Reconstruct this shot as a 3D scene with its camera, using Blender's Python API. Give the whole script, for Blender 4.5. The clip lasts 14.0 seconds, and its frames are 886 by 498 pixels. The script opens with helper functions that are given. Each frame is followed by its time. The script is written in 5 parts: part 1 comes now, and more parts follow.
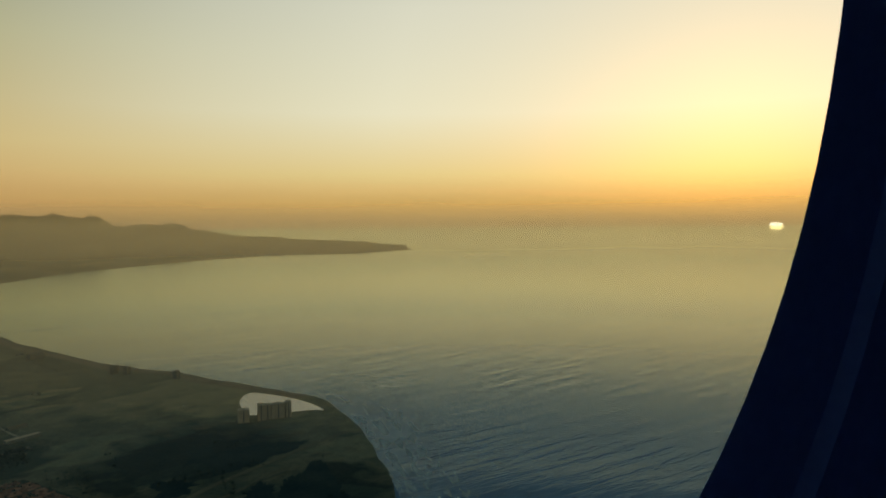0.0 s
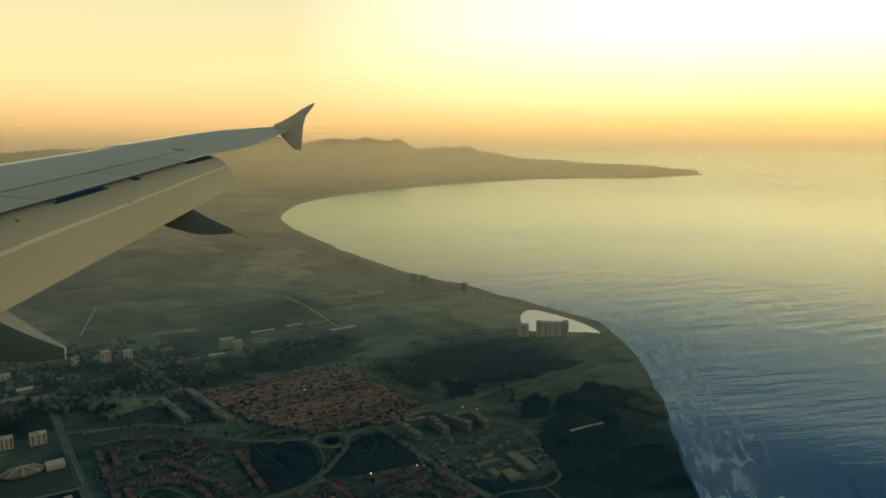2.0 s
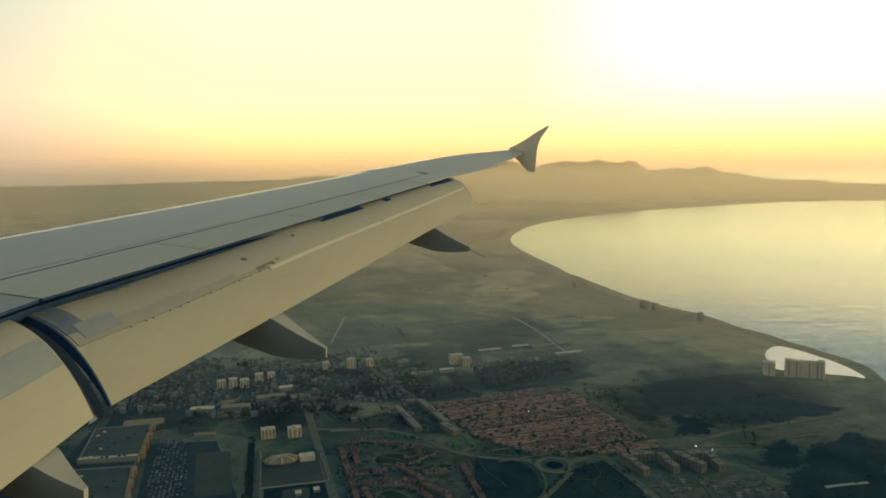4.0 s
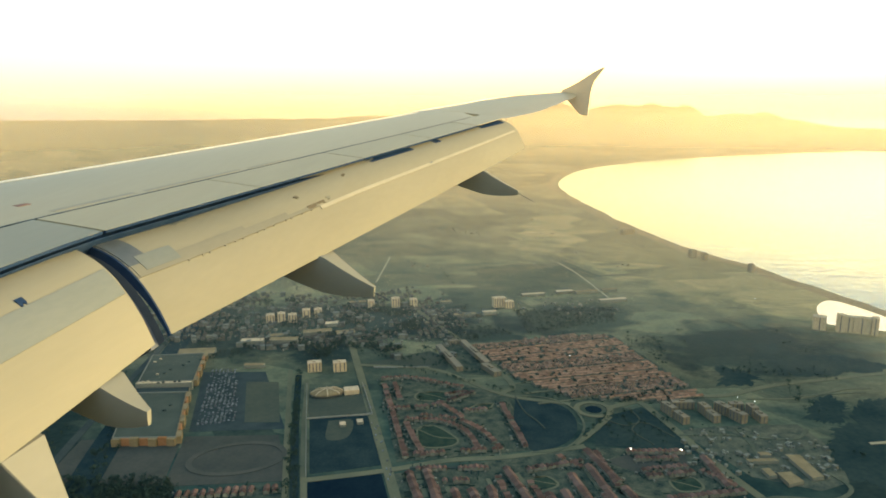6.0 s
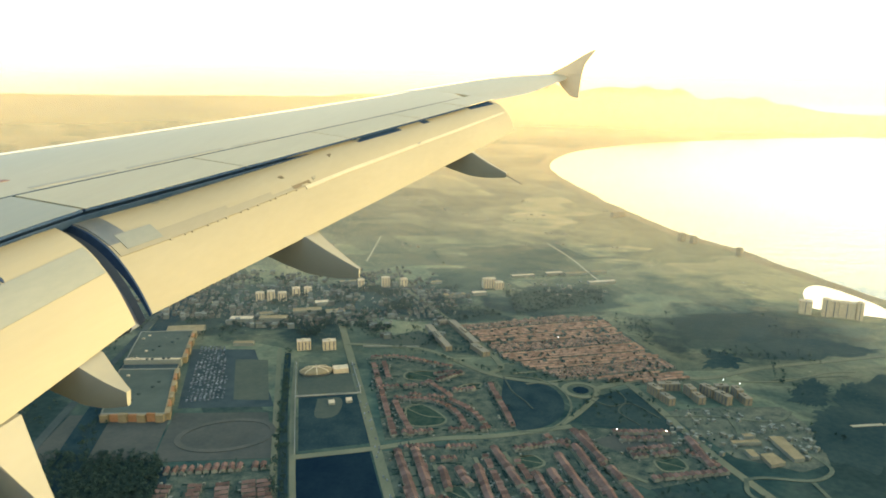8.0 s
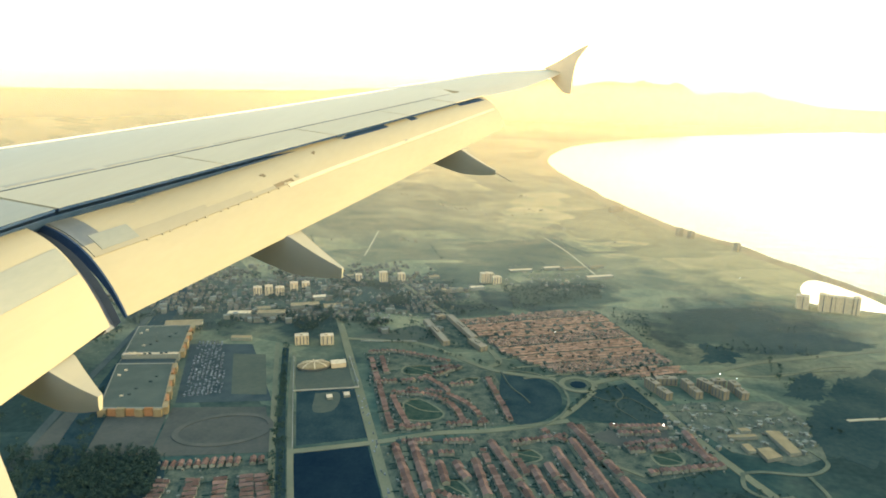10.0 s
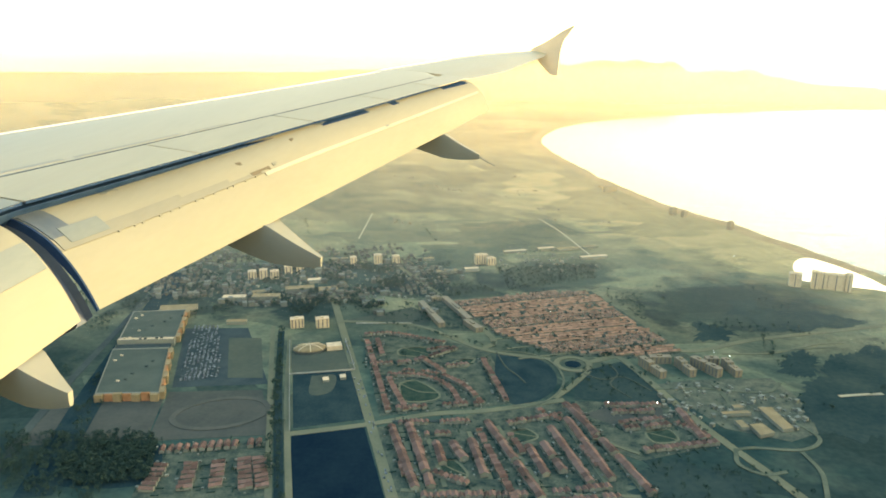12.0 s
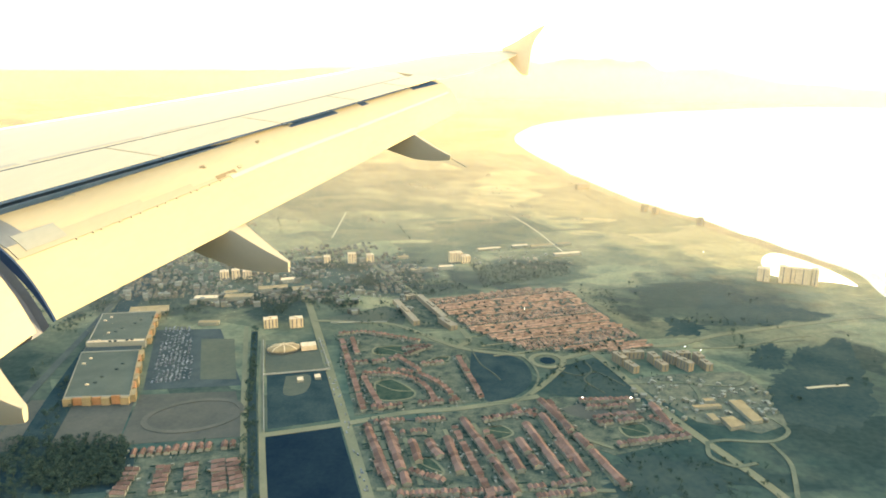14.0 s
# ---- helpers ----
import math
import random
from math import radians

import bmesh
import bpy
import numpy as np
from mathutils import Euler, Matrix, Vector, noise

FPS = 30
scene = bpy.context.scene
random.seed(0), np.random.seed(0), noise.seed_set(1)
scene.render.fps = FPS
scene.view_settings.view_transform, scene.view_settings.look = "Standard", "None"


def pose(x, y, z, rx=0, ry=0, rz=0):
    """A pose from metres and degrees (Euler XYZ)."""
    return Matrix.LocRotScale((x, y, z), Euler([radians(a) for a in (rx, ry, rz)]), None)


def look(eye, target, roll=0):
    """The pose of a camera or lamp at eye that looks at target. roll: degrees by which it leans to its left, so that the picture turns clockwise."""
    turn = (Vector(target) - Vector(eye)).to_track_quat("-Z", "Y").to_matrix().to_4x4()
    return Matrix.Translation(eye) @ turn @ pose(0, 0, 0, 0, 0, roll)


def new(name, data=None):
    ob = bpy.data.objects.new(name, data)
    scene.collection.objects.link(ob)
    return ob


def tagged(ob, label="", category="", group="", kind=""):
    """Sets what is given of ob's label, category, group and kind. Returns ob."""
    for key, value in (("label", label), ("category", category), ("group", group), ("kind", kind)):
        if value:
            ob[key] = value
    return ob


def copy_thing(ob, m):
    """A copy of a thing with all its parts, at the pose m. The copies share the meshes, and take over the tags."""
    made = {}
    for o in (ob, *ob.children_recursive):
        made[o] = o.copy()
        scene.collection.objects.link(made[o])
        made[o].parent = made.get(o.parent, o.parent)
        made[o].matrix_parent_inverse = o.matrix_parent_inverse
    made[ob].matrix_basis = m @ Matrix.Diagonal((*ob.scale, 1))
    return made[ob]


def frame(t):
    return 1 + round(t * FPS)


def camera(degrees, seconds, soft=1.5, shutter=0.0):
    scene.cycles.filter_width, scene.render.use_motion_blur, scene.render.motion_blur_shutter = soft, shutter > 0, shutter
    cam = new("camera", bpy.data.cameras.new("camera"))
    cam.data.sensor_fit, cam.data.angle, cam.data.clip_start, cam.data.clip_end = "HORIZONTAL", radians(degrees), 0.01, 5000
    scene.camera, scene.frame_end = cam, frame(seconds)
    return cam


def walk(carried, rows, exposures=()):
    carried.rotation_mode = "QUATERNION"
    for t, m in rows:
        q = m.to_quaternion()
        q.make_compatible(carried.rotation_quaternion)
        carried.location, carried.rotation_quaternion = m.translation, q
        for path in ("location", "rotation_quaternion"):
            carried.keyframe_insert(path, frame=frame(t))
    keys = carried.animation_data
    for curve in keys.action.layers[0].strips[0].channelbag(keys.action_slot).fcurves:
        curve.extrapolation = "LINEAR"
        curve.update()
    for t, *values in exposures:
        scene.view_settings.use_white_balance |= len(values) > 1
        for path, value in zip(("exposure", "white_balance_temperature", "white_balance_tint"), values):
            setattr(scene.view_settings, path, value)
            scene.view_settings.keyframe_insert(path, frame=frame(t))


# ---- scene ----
cam = camera(65.67, 14.0, soft=1.8)
PATH = [
    (0, pose(9.594, 1.625, 449.389, 88.07, 0.48, -33.37)),
    (0.5, pose(9.594, 1.625, 449.389, 86.34, 0.37, -29.41)),
    (1, pose(9.594, 1.625, 449.389, 84.02, 0.27, -23.02)),
    (1.5, pose(9.594, 1.625, 449.389, 82.48, 0.07, -16.30)),
    (2, pose(9.589, 1.622, 449.385, 81.85, 0.23, -10.11)),
    (2.5, pose(9.579, 1.615, 449.379, 81.99, -0.23, -3.82)),
    (3, pose(9.561, 1.600, 449.369, 83.27, 0.98, 1.58)),
    (3.5, pose(9.536, 1.571, 449.356, 83.83, 1.20, 5.41)),
    (4, pose(9.522, 1.560, 449.351, 83.97, 1.11, 8.76)),
    (6.5, pose(9.497, 1.534, 449.361, 78.32, 0.14, 12.82)),
    (7, pose(9.506, 1.543, 449.364, 78.03, -0.23, 12.53)),
    (9.5, pose(9.624, 1.687, 449.395, 77.09, -0.96, 12.07)),
    (10, pose(9.658, 1.727, 449.403, 77.13, -0.89, 11.97)),
    (10.5, pose(9.693, 1.761, 449.414, 76.97, -0.80, 11.87)),
    (11, pose(9.732, 1.797, 449.427, 76.74, -0.51, 11.80)),
    (11.5, pose(9.767, 1.831, 449.441, 76.32, -0.41, 11.63)),
    (12, pose(9.790, 1.842, 449.447, 75.61, -0.37, 11.36)),
    (12.5, pose(9.806, 1.870, 449.458, 74.76, -0.27, 10.93)),
    (13, pose(9.813, 1.903, 449.468, 74.53, -0.23, 10.47)),
    (13.5, pose(9.808, 1.927, 449.473, 74.36, 0.06, 9.49)),
    (14, pose(9.813, 1.947, 449.479, 75.47, -0.43, 9.16)),
]
EXPOSURES = [(0.0, -0.68, 7050, -2), (1.0, -0.46, 7000, -2), (1.5, -0.02, 6750, -1), (2.0, 0.27, 6650, 0), (3.0, 0.76, 6550, 5), (4.2, 0.88, 6800, 7), (6.3, 2.2, 7600, 9), (7.2, 2.4, 7600, 9), (9.5, 2.82, 7600, 9), (12.0, 2.82, 7600, 9), (13.0, 2.97, 7900, 12), (14.0, 3.40, 8600, 17)]
walk(cam, PATH, EXPOSURES)

# ---------------------------------------------------------------- light
SUN_AZ, SUN_EL = radians(57.0), radians(4.2)
SUN_DIR = Vector((math.sin(SUN_AZ) * math.cos(SUN_EL), math.cos(SUN_AZ) * math.cos(SUN_EL), math.sin(SUN_EL)))
sun = new("sun", bpy.data.lights.new("sun", "SUN"))
sun.data.energy, sun.data.angle, sun.data.color = 1.95, radians(1.5), (1.0, 0.81, 0.47)
sun.matrix_world = look((0, 0, 900), Vector((0, 0, 900)) - SUN_DIR)


def links(tree, *pairs):
    for a, b in pairs:
        tree.links.new(a, b)


def ramp(tree, stops, smooth=False):
    node = tree.nodes.new("ShaderNodeValToRGB")
    node.color_ramp.interpolation = "EASE" if smooth else "LINEAR"
    els = node.color_ramp.elements
    while len(els) < len(stops):
        els.new(0.5)
    for el, (p, c) in zip(els, stops):
        el.position, el.color = p, (*c, 1) if len(c) == 3 else c
    return node


def math_node(tree, op, a, b=None, clamp=False):
    node = tree.nodes.new("ShaderNodeMath")
    node.operation, node.use_clamp = op, clamp
    for i, v in enumerate((a, b)):
        if v is None:
            continue
        if isinstance(v, (int, float)):
            node.inputs[i].default_value = v
        else:
            tree.links.new(v, node.inputs[i])
    return node.outputs[0]


def build_world():
    world = bpy.data.worlds.new("sunset_sky")
    scene.world = world
    world.use_nodes = True
    t = world.node_tree
    t.nodes.clear()
    out, bg = t.nodes.new("ShaderNodeOutputWorld"), t.nodes.new("ShaderNodeBackground")
    sky = t.nodes.new("ShaderNodeTexSky")
    sky.sky_type, sky.sun_disc = "NISHITA", False
    sky.sun_elevation, sky.sun_rotation = SUN_EL, SUN_AZ
    sky.dust_density, sky.air_density = 4.0, 1.4
    co = t.nodes.new("ShaderNodeTexCoord")
    sep = t.nodes.new("ShaderNodeSeparateXYZ")
    dot = t.nodes.new("ShaderNodeVectorMath")
    dot.operation = "DOT_PRODUCT"
    dot.inputs[1].default_value = SUN_DIR
    links(t, (co.outputs["Generated"], sep.inputs[0]), (co.outputs["Generated"], dot.inputs[0]))
    el = math_node(t, "ADD", sep.outputs[2], 0.0, True)
    # sunset haze colours over the elevation, away from and towards the sun
    away = ramp(t, [(0.0, (0.60, 0.38, 0.22)), (0.035, (0.92, 0.54, 0.23)), (0.11, (0.93, 0.70, 0.36)), (0.24, (0.66, 0.61, 0.40)),
                    (0.40, (0.25, 0.33, 0.37)), (0.70, (0.050, 0.125, 0.225)), (1.0, (0.035, 0.105, 0.22))])
    near = ramp(t, [(0.0, (0.82, 0.52, 0.27)), (0.03, (1.04, 0.63, 0.23)), (0.075, (1.10, 0.88, 0.46)), (0.16, (1.16, 1.10, 0.93)),
                    (0.30, (1.02, 1.00, 0.93)), (0.5, (0.38, 0.47, 0.52)), (0.75, (0.055, 0.130, 0.23)), (1.0, (0.035, 0.105, 0.22))])
    toward = ramp(t, [(0.0, (0, 0, 0)), (0.52, (0.0, 0.0, 0.0)), (0.72, (0.60,) * 3), (0.88, (1, 1, 1)), (1.0, (1.0, 1.0, 1.0))])
    behind = ramp(t, [(0.0, (0.10, 0.16, 0.24)), (0.1, (0.14, 0.20, 0.28)), (0.3, (0.11, 0.19, 0.29)), (0.6, (0.055, 0.125, 0.23)), (1.0, (0.035, 0.105, 0.22))])
    anti = ramp(t, [(0.0, (1, 1, 1)), (0.30, (1, 1, 1)), (0.57, (0, 0, 0)), (1.0, (0, 0, 0))])
    half = math_node(t, "ADD", math_node(t, "MULTIPLY", dot.outputs["Value"], 0.5), 0.5)
    mix = t.nodes.new("ShaderNodeMix")
    mix.data_type = "RGBA"
    links(t, (el, away.inputs[0]), (el, near.inputs[0]), (dot.outputs["Value"], toward.inputs[0]), (toward.outputs[0], mix.inputs[0]),
          (away.outputs[0], mix.inputs[6]), (near.outputs[0], mix.inputs[7]))
    rear = t.nodes.new("ShaderNodeMix")
    rear.data_type = "RGBA"
    links(t, (el, behind.inputs[0]), (half, anti.inputs[0]), (anti.outputs[0], rear.inputs[0]), (mix.outputs[2], rear.inputs[6]), (behind.outputs[0], rear.inputs[7]))
    add = t.nodes.new("ShaderNodeMix")
    add.data_type, add.blend_type = "RGBA", "ADD"
    add.inputs[0].default_value = 1.0
    dim = t.nodes.new("ShaderNodeVectorMath")
    dim.operation = "SCALE"
    dim.inputs["Scale"].default_value = 0.03
    links(t, (sky.outputs[0], dim.inputs[0]), (rear.outputs[2], add.inputs[6]), (dim.outputs[0], add.inputs[7]),
          (add.outputs[2], bg.inputs[0]), (bg.outputs[0], out.inputs[0]))
    bg.inputs[1].default_value = 1.0


build_world()


# ---------------------------------------------------------------- materials
def mat(name, a, b=None, rough=0.6, metal=0.0, scale=1.0, fine=8.0, bump=0.0, spread=0.5, streak=None, random_tint=0.0, sheen=None):
    """A surface in two tones a and b that vary at two scales (1/m), with relief."""
    m = bpy.data.materials.new(name)
    m.use_nodes = True
    t = m.node_tree
    bsdf = t.nodes["Principled BSDF"]
    bsdf.inputs["Roughness"].default_value, bsdf.inputs["Metallic"].default_value = rough, metal
    bsdf.inputs["Specular IOR Level"].default_value = sheen if sheen is not None else (0.0 if rough >= 0.8 else 0.5)
    co = t.nodes.new("ShaderNodeTexCoord")
    source = co.outputs["Object"]
    if streak:
        mp = t.nodes.new("ShaderNodeMapping")
        mp.inputs["Scale"].default_value = streak
        t.links.new(source, mp.inputs[0])
        source = mp.outputs[0]
    n1, n2 = t.nodes.new("ShaderNodeTexNoise"), t.nodes.new("ShaderNodeTexNoise")
    n1.inputs["Scale"].default_value, n1.inputs["Detail"].default_value = scale, 6
    n2.inputs["Scale"].default_value, n2.inputs["Detail"].default_value = fine, 4
    links(t, (source, n1.inputs["Vector"]), (source, n2.inputs["Vector"]))
    both = math_node(t, "ADD", math_node(t, "MULTIPLY", n1.outputs[0], 0.65), math_node(t, "MULTIPLY", n2.outputs[0], 0.35))
    r = ramp(t, [(0.5 - spread * 0.3, a), (0.5 + spread * 0.3, b or a)])
    t.links.new(both, r.inputs[0])
    colour = r.outputs[0]
    if random_tint:
        info = t.nodes.new("ShaderNodeObjectInfo")
        hsv = t.nodes.new("ShaderNodeHueSaturation")
        geo = t.nodes.new("ShaderNodeNewGeometry")
        pick = math_node(t, "FRACT", math_node(t, "ADD", info.outputs["Random"], geo.outputs["Random Per Island"]))
        v = math_node(t, "ADD", math_node(t, "MULTIPLY", pick, 2 * random_tint), 1 - random_tint)
        links(t, (v, hsv.inputs["Value"]), (colour, hsv.inputs["Color"]))
        colour = hsv.outputs[0]
    t.links.new(colour, bsdf.inputs["Base Color"])
    if bump:
        bn = t.nodes.new("ShaderNodeBump")
        bn.inputs["Strength"].default_value, bn.inputs["Distance"].default_value = 0.6, bump
        links(t, (n2.outputs[0], bn.inputs["Height"]), (bn.outputs[0], bsdf.inputs["Normal"]))
    return m


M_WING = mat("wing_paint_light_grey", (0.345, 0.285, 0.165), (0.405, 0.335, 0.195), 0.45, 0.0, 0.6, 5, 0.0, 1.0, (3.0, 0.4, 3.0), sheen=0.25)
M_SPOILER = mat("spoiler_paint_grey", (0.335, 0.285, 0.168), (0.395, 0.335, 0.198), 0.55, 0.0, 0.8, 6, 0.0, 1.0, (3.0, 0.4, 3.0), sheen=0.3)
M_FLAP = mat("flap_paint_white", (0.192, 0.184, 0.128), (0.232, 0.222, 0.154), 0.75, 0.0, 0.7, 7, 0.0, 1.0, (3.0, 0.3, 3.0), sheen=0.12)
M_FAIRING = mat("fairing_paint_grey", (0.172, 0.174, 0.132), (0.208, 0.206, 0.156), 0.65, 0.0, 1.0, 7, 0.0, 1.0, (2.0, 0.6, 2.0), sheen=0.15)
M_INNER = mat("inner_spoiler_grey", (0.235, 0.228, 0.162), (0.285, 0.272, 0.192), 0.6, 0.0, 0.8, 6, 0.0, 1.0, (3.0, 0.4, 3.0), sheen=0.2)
M_RED = mat("faded_red_mark", (0.22, 0.10, 0.06), (0.28, 0.15, 0.09), 0.7, 0.0, 6, 30)
M_SEAL = mat("worn_grey_seal", (0.120, 0.142, 0.128), (0.175, 0.192, 0.165), 0.7, 0.0, 1.4, 14, 0.0, 1.0, (2.0, 0.6, 2.0), sheen=0.1)
M_BAND = mat("flap_walkway_band", (0.150, 0.150, 0.114), (0.192, 0.190, 0.142), 0.75, 0.0, 1.2, 12, 0.0, 1.0, (2.0, 0.5, 2.0), sheen=0.1)
M_SCUFF = mat("brown_oil_scuff", (0.085, 0.075, 0.050), (0.150, 0.130, 0.088), 0.8, 0.0, 8, 40, 0.0, 1.0)
M_PLATE = mat("oily_grey_metal", (0.045, 0.062, 0.070), (0.080, 0.095, 0.095), 0.6, 0.0, 2, 14)
M_GAP = mat("gap_shade_blue_grey", (0.040, 0.058, 0.080), (0.075, 0.095, 0.110), 0.7, 0.0, 2, 14)
M_SEAM = mat("flap_seam_highlight", (0.250, 0.240, 0.165), (0.300, 0.285, 0.195), 0.7, 0.0, 1, 8)
M_STENCIL = mat("worn_stencil_grey", (0.215, 0.205, 0.145), (0.335, 0.280, 0.165), 0.55, 0.0, 4, 30, 0.0, 1.0)
# shade of the wing's recesses as a dark colour, also a small mark
M_COVE = mat("recess_shade_and_marks", (0.014, 0.034, 0.070), (0.027, 0.050, 0.088), 0.9, 0.0, 3, 12)
M_LINE = mat("panel_gap", (0.03, 0.045, 0.05), (0.06, 0.075, 0.08), 0.8, 0.0, 3, 12)
M_FENCE = mat("fence_paint", (0.72, 0.56, 0.34), (0.80, 0.63, 0.39), 0.45, 0.0, 2, 9)
M_SLAT = mat("bare_metal_slat", (0.66, 0.62, 0.50), (0.76, 0.71, 0.58), 0.34, 0.85, 1, 8, 0.0, 1.0, (3, .4, 3))
M_CABIN = mat("cabin_plastic_grey", (0.160, 0.266, 0.572), (0.208, 0.323, 0.660), 0.55, 0.0, 4, 60)
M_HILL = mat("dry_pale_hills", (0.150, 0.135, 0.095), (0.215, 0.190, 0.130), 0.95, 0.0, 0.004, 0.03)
M_SAND = mat("beach_sand", (0.28, 0.195, 0.10), (0.37, 0.26, 0.135), 0.9, 0.0, 0.02, 0.2)


def foam():
    """Thin broken foam in lines along the shore over milky shallows, fading out to sea; "shore" holds metres along it and off it."""
    m = mat("surf_foam", (0.50, 0.56, 0.47), (0.68, 0.72, 0.60), 0.8, 0.0, 0.06, 0.4, 0, 0.8)
    t = m.node_tree
    at, mp, n1, n2, sep = t.nodes.new("ShaderNodeAttribute"), t.nodes.new("ShaderNodeMapping"), t.nodes.new("ShaderNodeTexNoise"), t.nodes.new("ShaderNodeTexNoise"), t.nodes.new("ShaderNodeSeparateXYZ")
    at.attribute_name = "shore"
    mp.inputs["Scale"].default_value = (0.016, 0.060, 1.0)
    n1.inputs["Scale"].default_value, n1.inputs["Detail"].default_value, n1.inputs["Distortion"].default_value = 1.0, 7, 0.6
    n2.inputs["Scale"].default_value, n2.inputs["Detail"].default_value = 0.008, 3
    links(t, (at.outputs["Vector"], mp.inputs[0]), (mp.outputs[0], n1.inputs["Vector"]), (at.outputs["Vector"], n2.inputs["Vector"]), (at.outputs["Vector"], sep.inputs[0]))

    def between(value, a, b, low, high):
        node = t.nodes.new("ShaderNodeMapRange")
        node.interpolation_type = "SMOOTHSTEP"
        for key, v in (("From Min", a), ("From Max", b), ("To Min", low), ("To Max", high)):
            node.inputs[key].default_value = v
        t.links.new(value, node.inputs["Value"])
        return node.outputs[0]
    froth = math_node(t, "MULTIPLY", between(n1.outputs[0], 0.44, 0.66, 0.0, 0.62), between(n2.outputs[0], 0.38, 0.58, 0.35, 1.0))
    veil = math_node(t, "MULTIPLY", math_node(t, "ADD", froth, 0.13), math_node(t, "MULTIPLY", between(sep.outputs[1], 40.0, 210.0, 1.0, 0.0), between(sep.outputs[0], 0.0, 380.0, 0.0, 1.0)))
    t.links.new(veil, t.nodes["Principled BSDF"].inputs["Alpha"])
    return m


M_FOAM = foam()


def land_material():
    """Dark scrub and fields near the town, patched; haze painted into the ground colour, paler with distance and golden
    towards the bay.
    """
    m = bpy.data.materials.new("scrub_with_painted_haze")
    m.use_nodes = True
    t = m.node_tree
    b = t.nodes["Principled BSDF"]
    b.inputs["Roughness"].default_value, b.inputs["Specular IOR Level"].default_value = 0.95, 0.0
    co = t.nodes.new("ShaderNodeTexCoord")

    def nz(scale, detail=6, stretch=None):
        n = t.nodes.new("ShaderNodeTexNoise")
        n.inputs["Scale"].default_value, n.inputs["Detail"].default_value = scale, detail
        src = co.outputs["Object"]
        if stretch:
            mp = t.nodes.new("ShaderNodeMapping")
            mp.inputs["Scale"].default_value, mp.inputs["Rotation"].default_value = stretch, (0, 0, radians(26))
            t.links.new(src, mp.inputs[0])
            src = mp.outputs[0]
        t.links.new(src, n.inputs["Vector"])
        return n.outputs[0]
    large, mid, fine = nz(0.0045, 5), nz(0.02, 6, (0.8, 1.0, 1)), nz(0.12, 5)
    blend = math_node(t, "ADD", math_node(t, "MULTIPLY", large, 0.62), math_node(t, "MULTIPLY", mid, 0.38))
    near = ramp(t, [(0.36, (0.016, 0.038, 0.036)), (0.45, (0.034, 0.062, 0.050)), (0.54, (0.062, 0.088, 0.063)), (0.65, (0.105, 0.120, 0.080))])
    # beyond and dry carry the distance haze in their base colour
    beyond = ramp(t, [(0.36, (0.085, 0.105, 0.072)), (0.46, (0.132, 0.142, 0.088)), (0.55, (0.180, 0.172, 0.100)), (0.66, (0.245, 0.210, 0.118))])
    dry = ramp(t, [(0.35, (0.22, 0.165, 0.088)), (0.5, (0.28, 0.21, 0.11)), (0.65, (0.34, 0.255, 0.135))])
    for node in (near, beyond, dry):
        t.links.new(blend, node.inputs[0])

    def over(factor, under, top):
        m_ = t.nodes.new("ShaderNodeMix")
        m_.data_type = "RGBA"
        links(t, (factor, m_.inputs[0]), (under, m_.inputs[6]))
        if isinstance(top, tuple):
            m_.inputs[7].default_value = (*top, 1)
        else:
            t.links.new(top, m_.inputs[7])
        return m_.outputs[2]

    def stretch_of_land(cx, cy, rx, ry, turn, soft=0.35):
        """One inside an uneven oval stretch of land, fading to zero round it."""
        mp = t.nodes.new("ShaderNodeMapping")
        mp.vector_type = "TEXTURE"
        mp.inputs["Location"].default_value, mp.inputs["Rotation"].default_value, mp.inputs["Scale"].default_value = (cx, cy, 0), (0, 0, radians(turn)), (rx, ry, 1e6)
        ln = t.nodes.new("ShaderNodeVectorMath")
        ln.operation = "LENGTH"
        links(t, (co.outputs["Object"], mp.inputs[0]), (mp.outputs[0], ln.inputs[0]))
        d = math_node(t, "SUBTRACT", math_node(t, "ADD", 1.0, math_node(t, "MULTIPLY", math_node(t, "SUBTRACT", mid, 0.5), 1.6)), ln.outputs["Value"])
        return math_node(t, "ADD", math_node(t, "DIVIDE", d, soft), 0.5, True)

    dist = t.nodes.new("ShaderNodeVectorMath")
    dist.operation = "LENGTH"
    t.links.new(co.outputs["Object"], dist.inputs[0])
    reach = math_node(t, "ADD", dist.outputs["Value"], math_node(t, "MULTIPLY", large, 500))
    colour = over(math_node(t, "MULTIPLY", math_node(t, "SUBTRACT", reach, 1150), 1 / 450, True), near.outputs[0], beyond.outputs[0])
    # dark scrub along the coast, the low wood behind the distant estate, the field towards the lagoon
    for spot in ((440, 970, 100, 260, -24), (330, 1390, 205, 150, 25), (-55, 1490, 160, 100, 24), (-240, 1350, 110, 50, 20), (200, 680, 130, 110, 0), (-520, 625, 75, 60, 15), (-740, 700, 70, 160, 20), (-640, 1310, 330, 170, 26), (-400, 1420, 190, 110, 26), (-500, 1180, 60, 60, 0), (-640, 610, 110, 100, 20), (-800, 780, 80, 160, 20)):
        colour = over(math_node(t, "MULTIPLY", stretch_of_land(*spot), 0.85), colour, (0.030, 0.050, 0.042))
    # golden glow of the haze towards the bay, painted into the ground colour
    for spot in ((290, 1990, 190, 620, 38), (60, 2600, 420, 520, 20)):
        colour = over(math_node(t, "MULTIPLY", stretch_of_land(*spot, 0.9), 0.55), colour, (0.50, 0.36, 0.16))
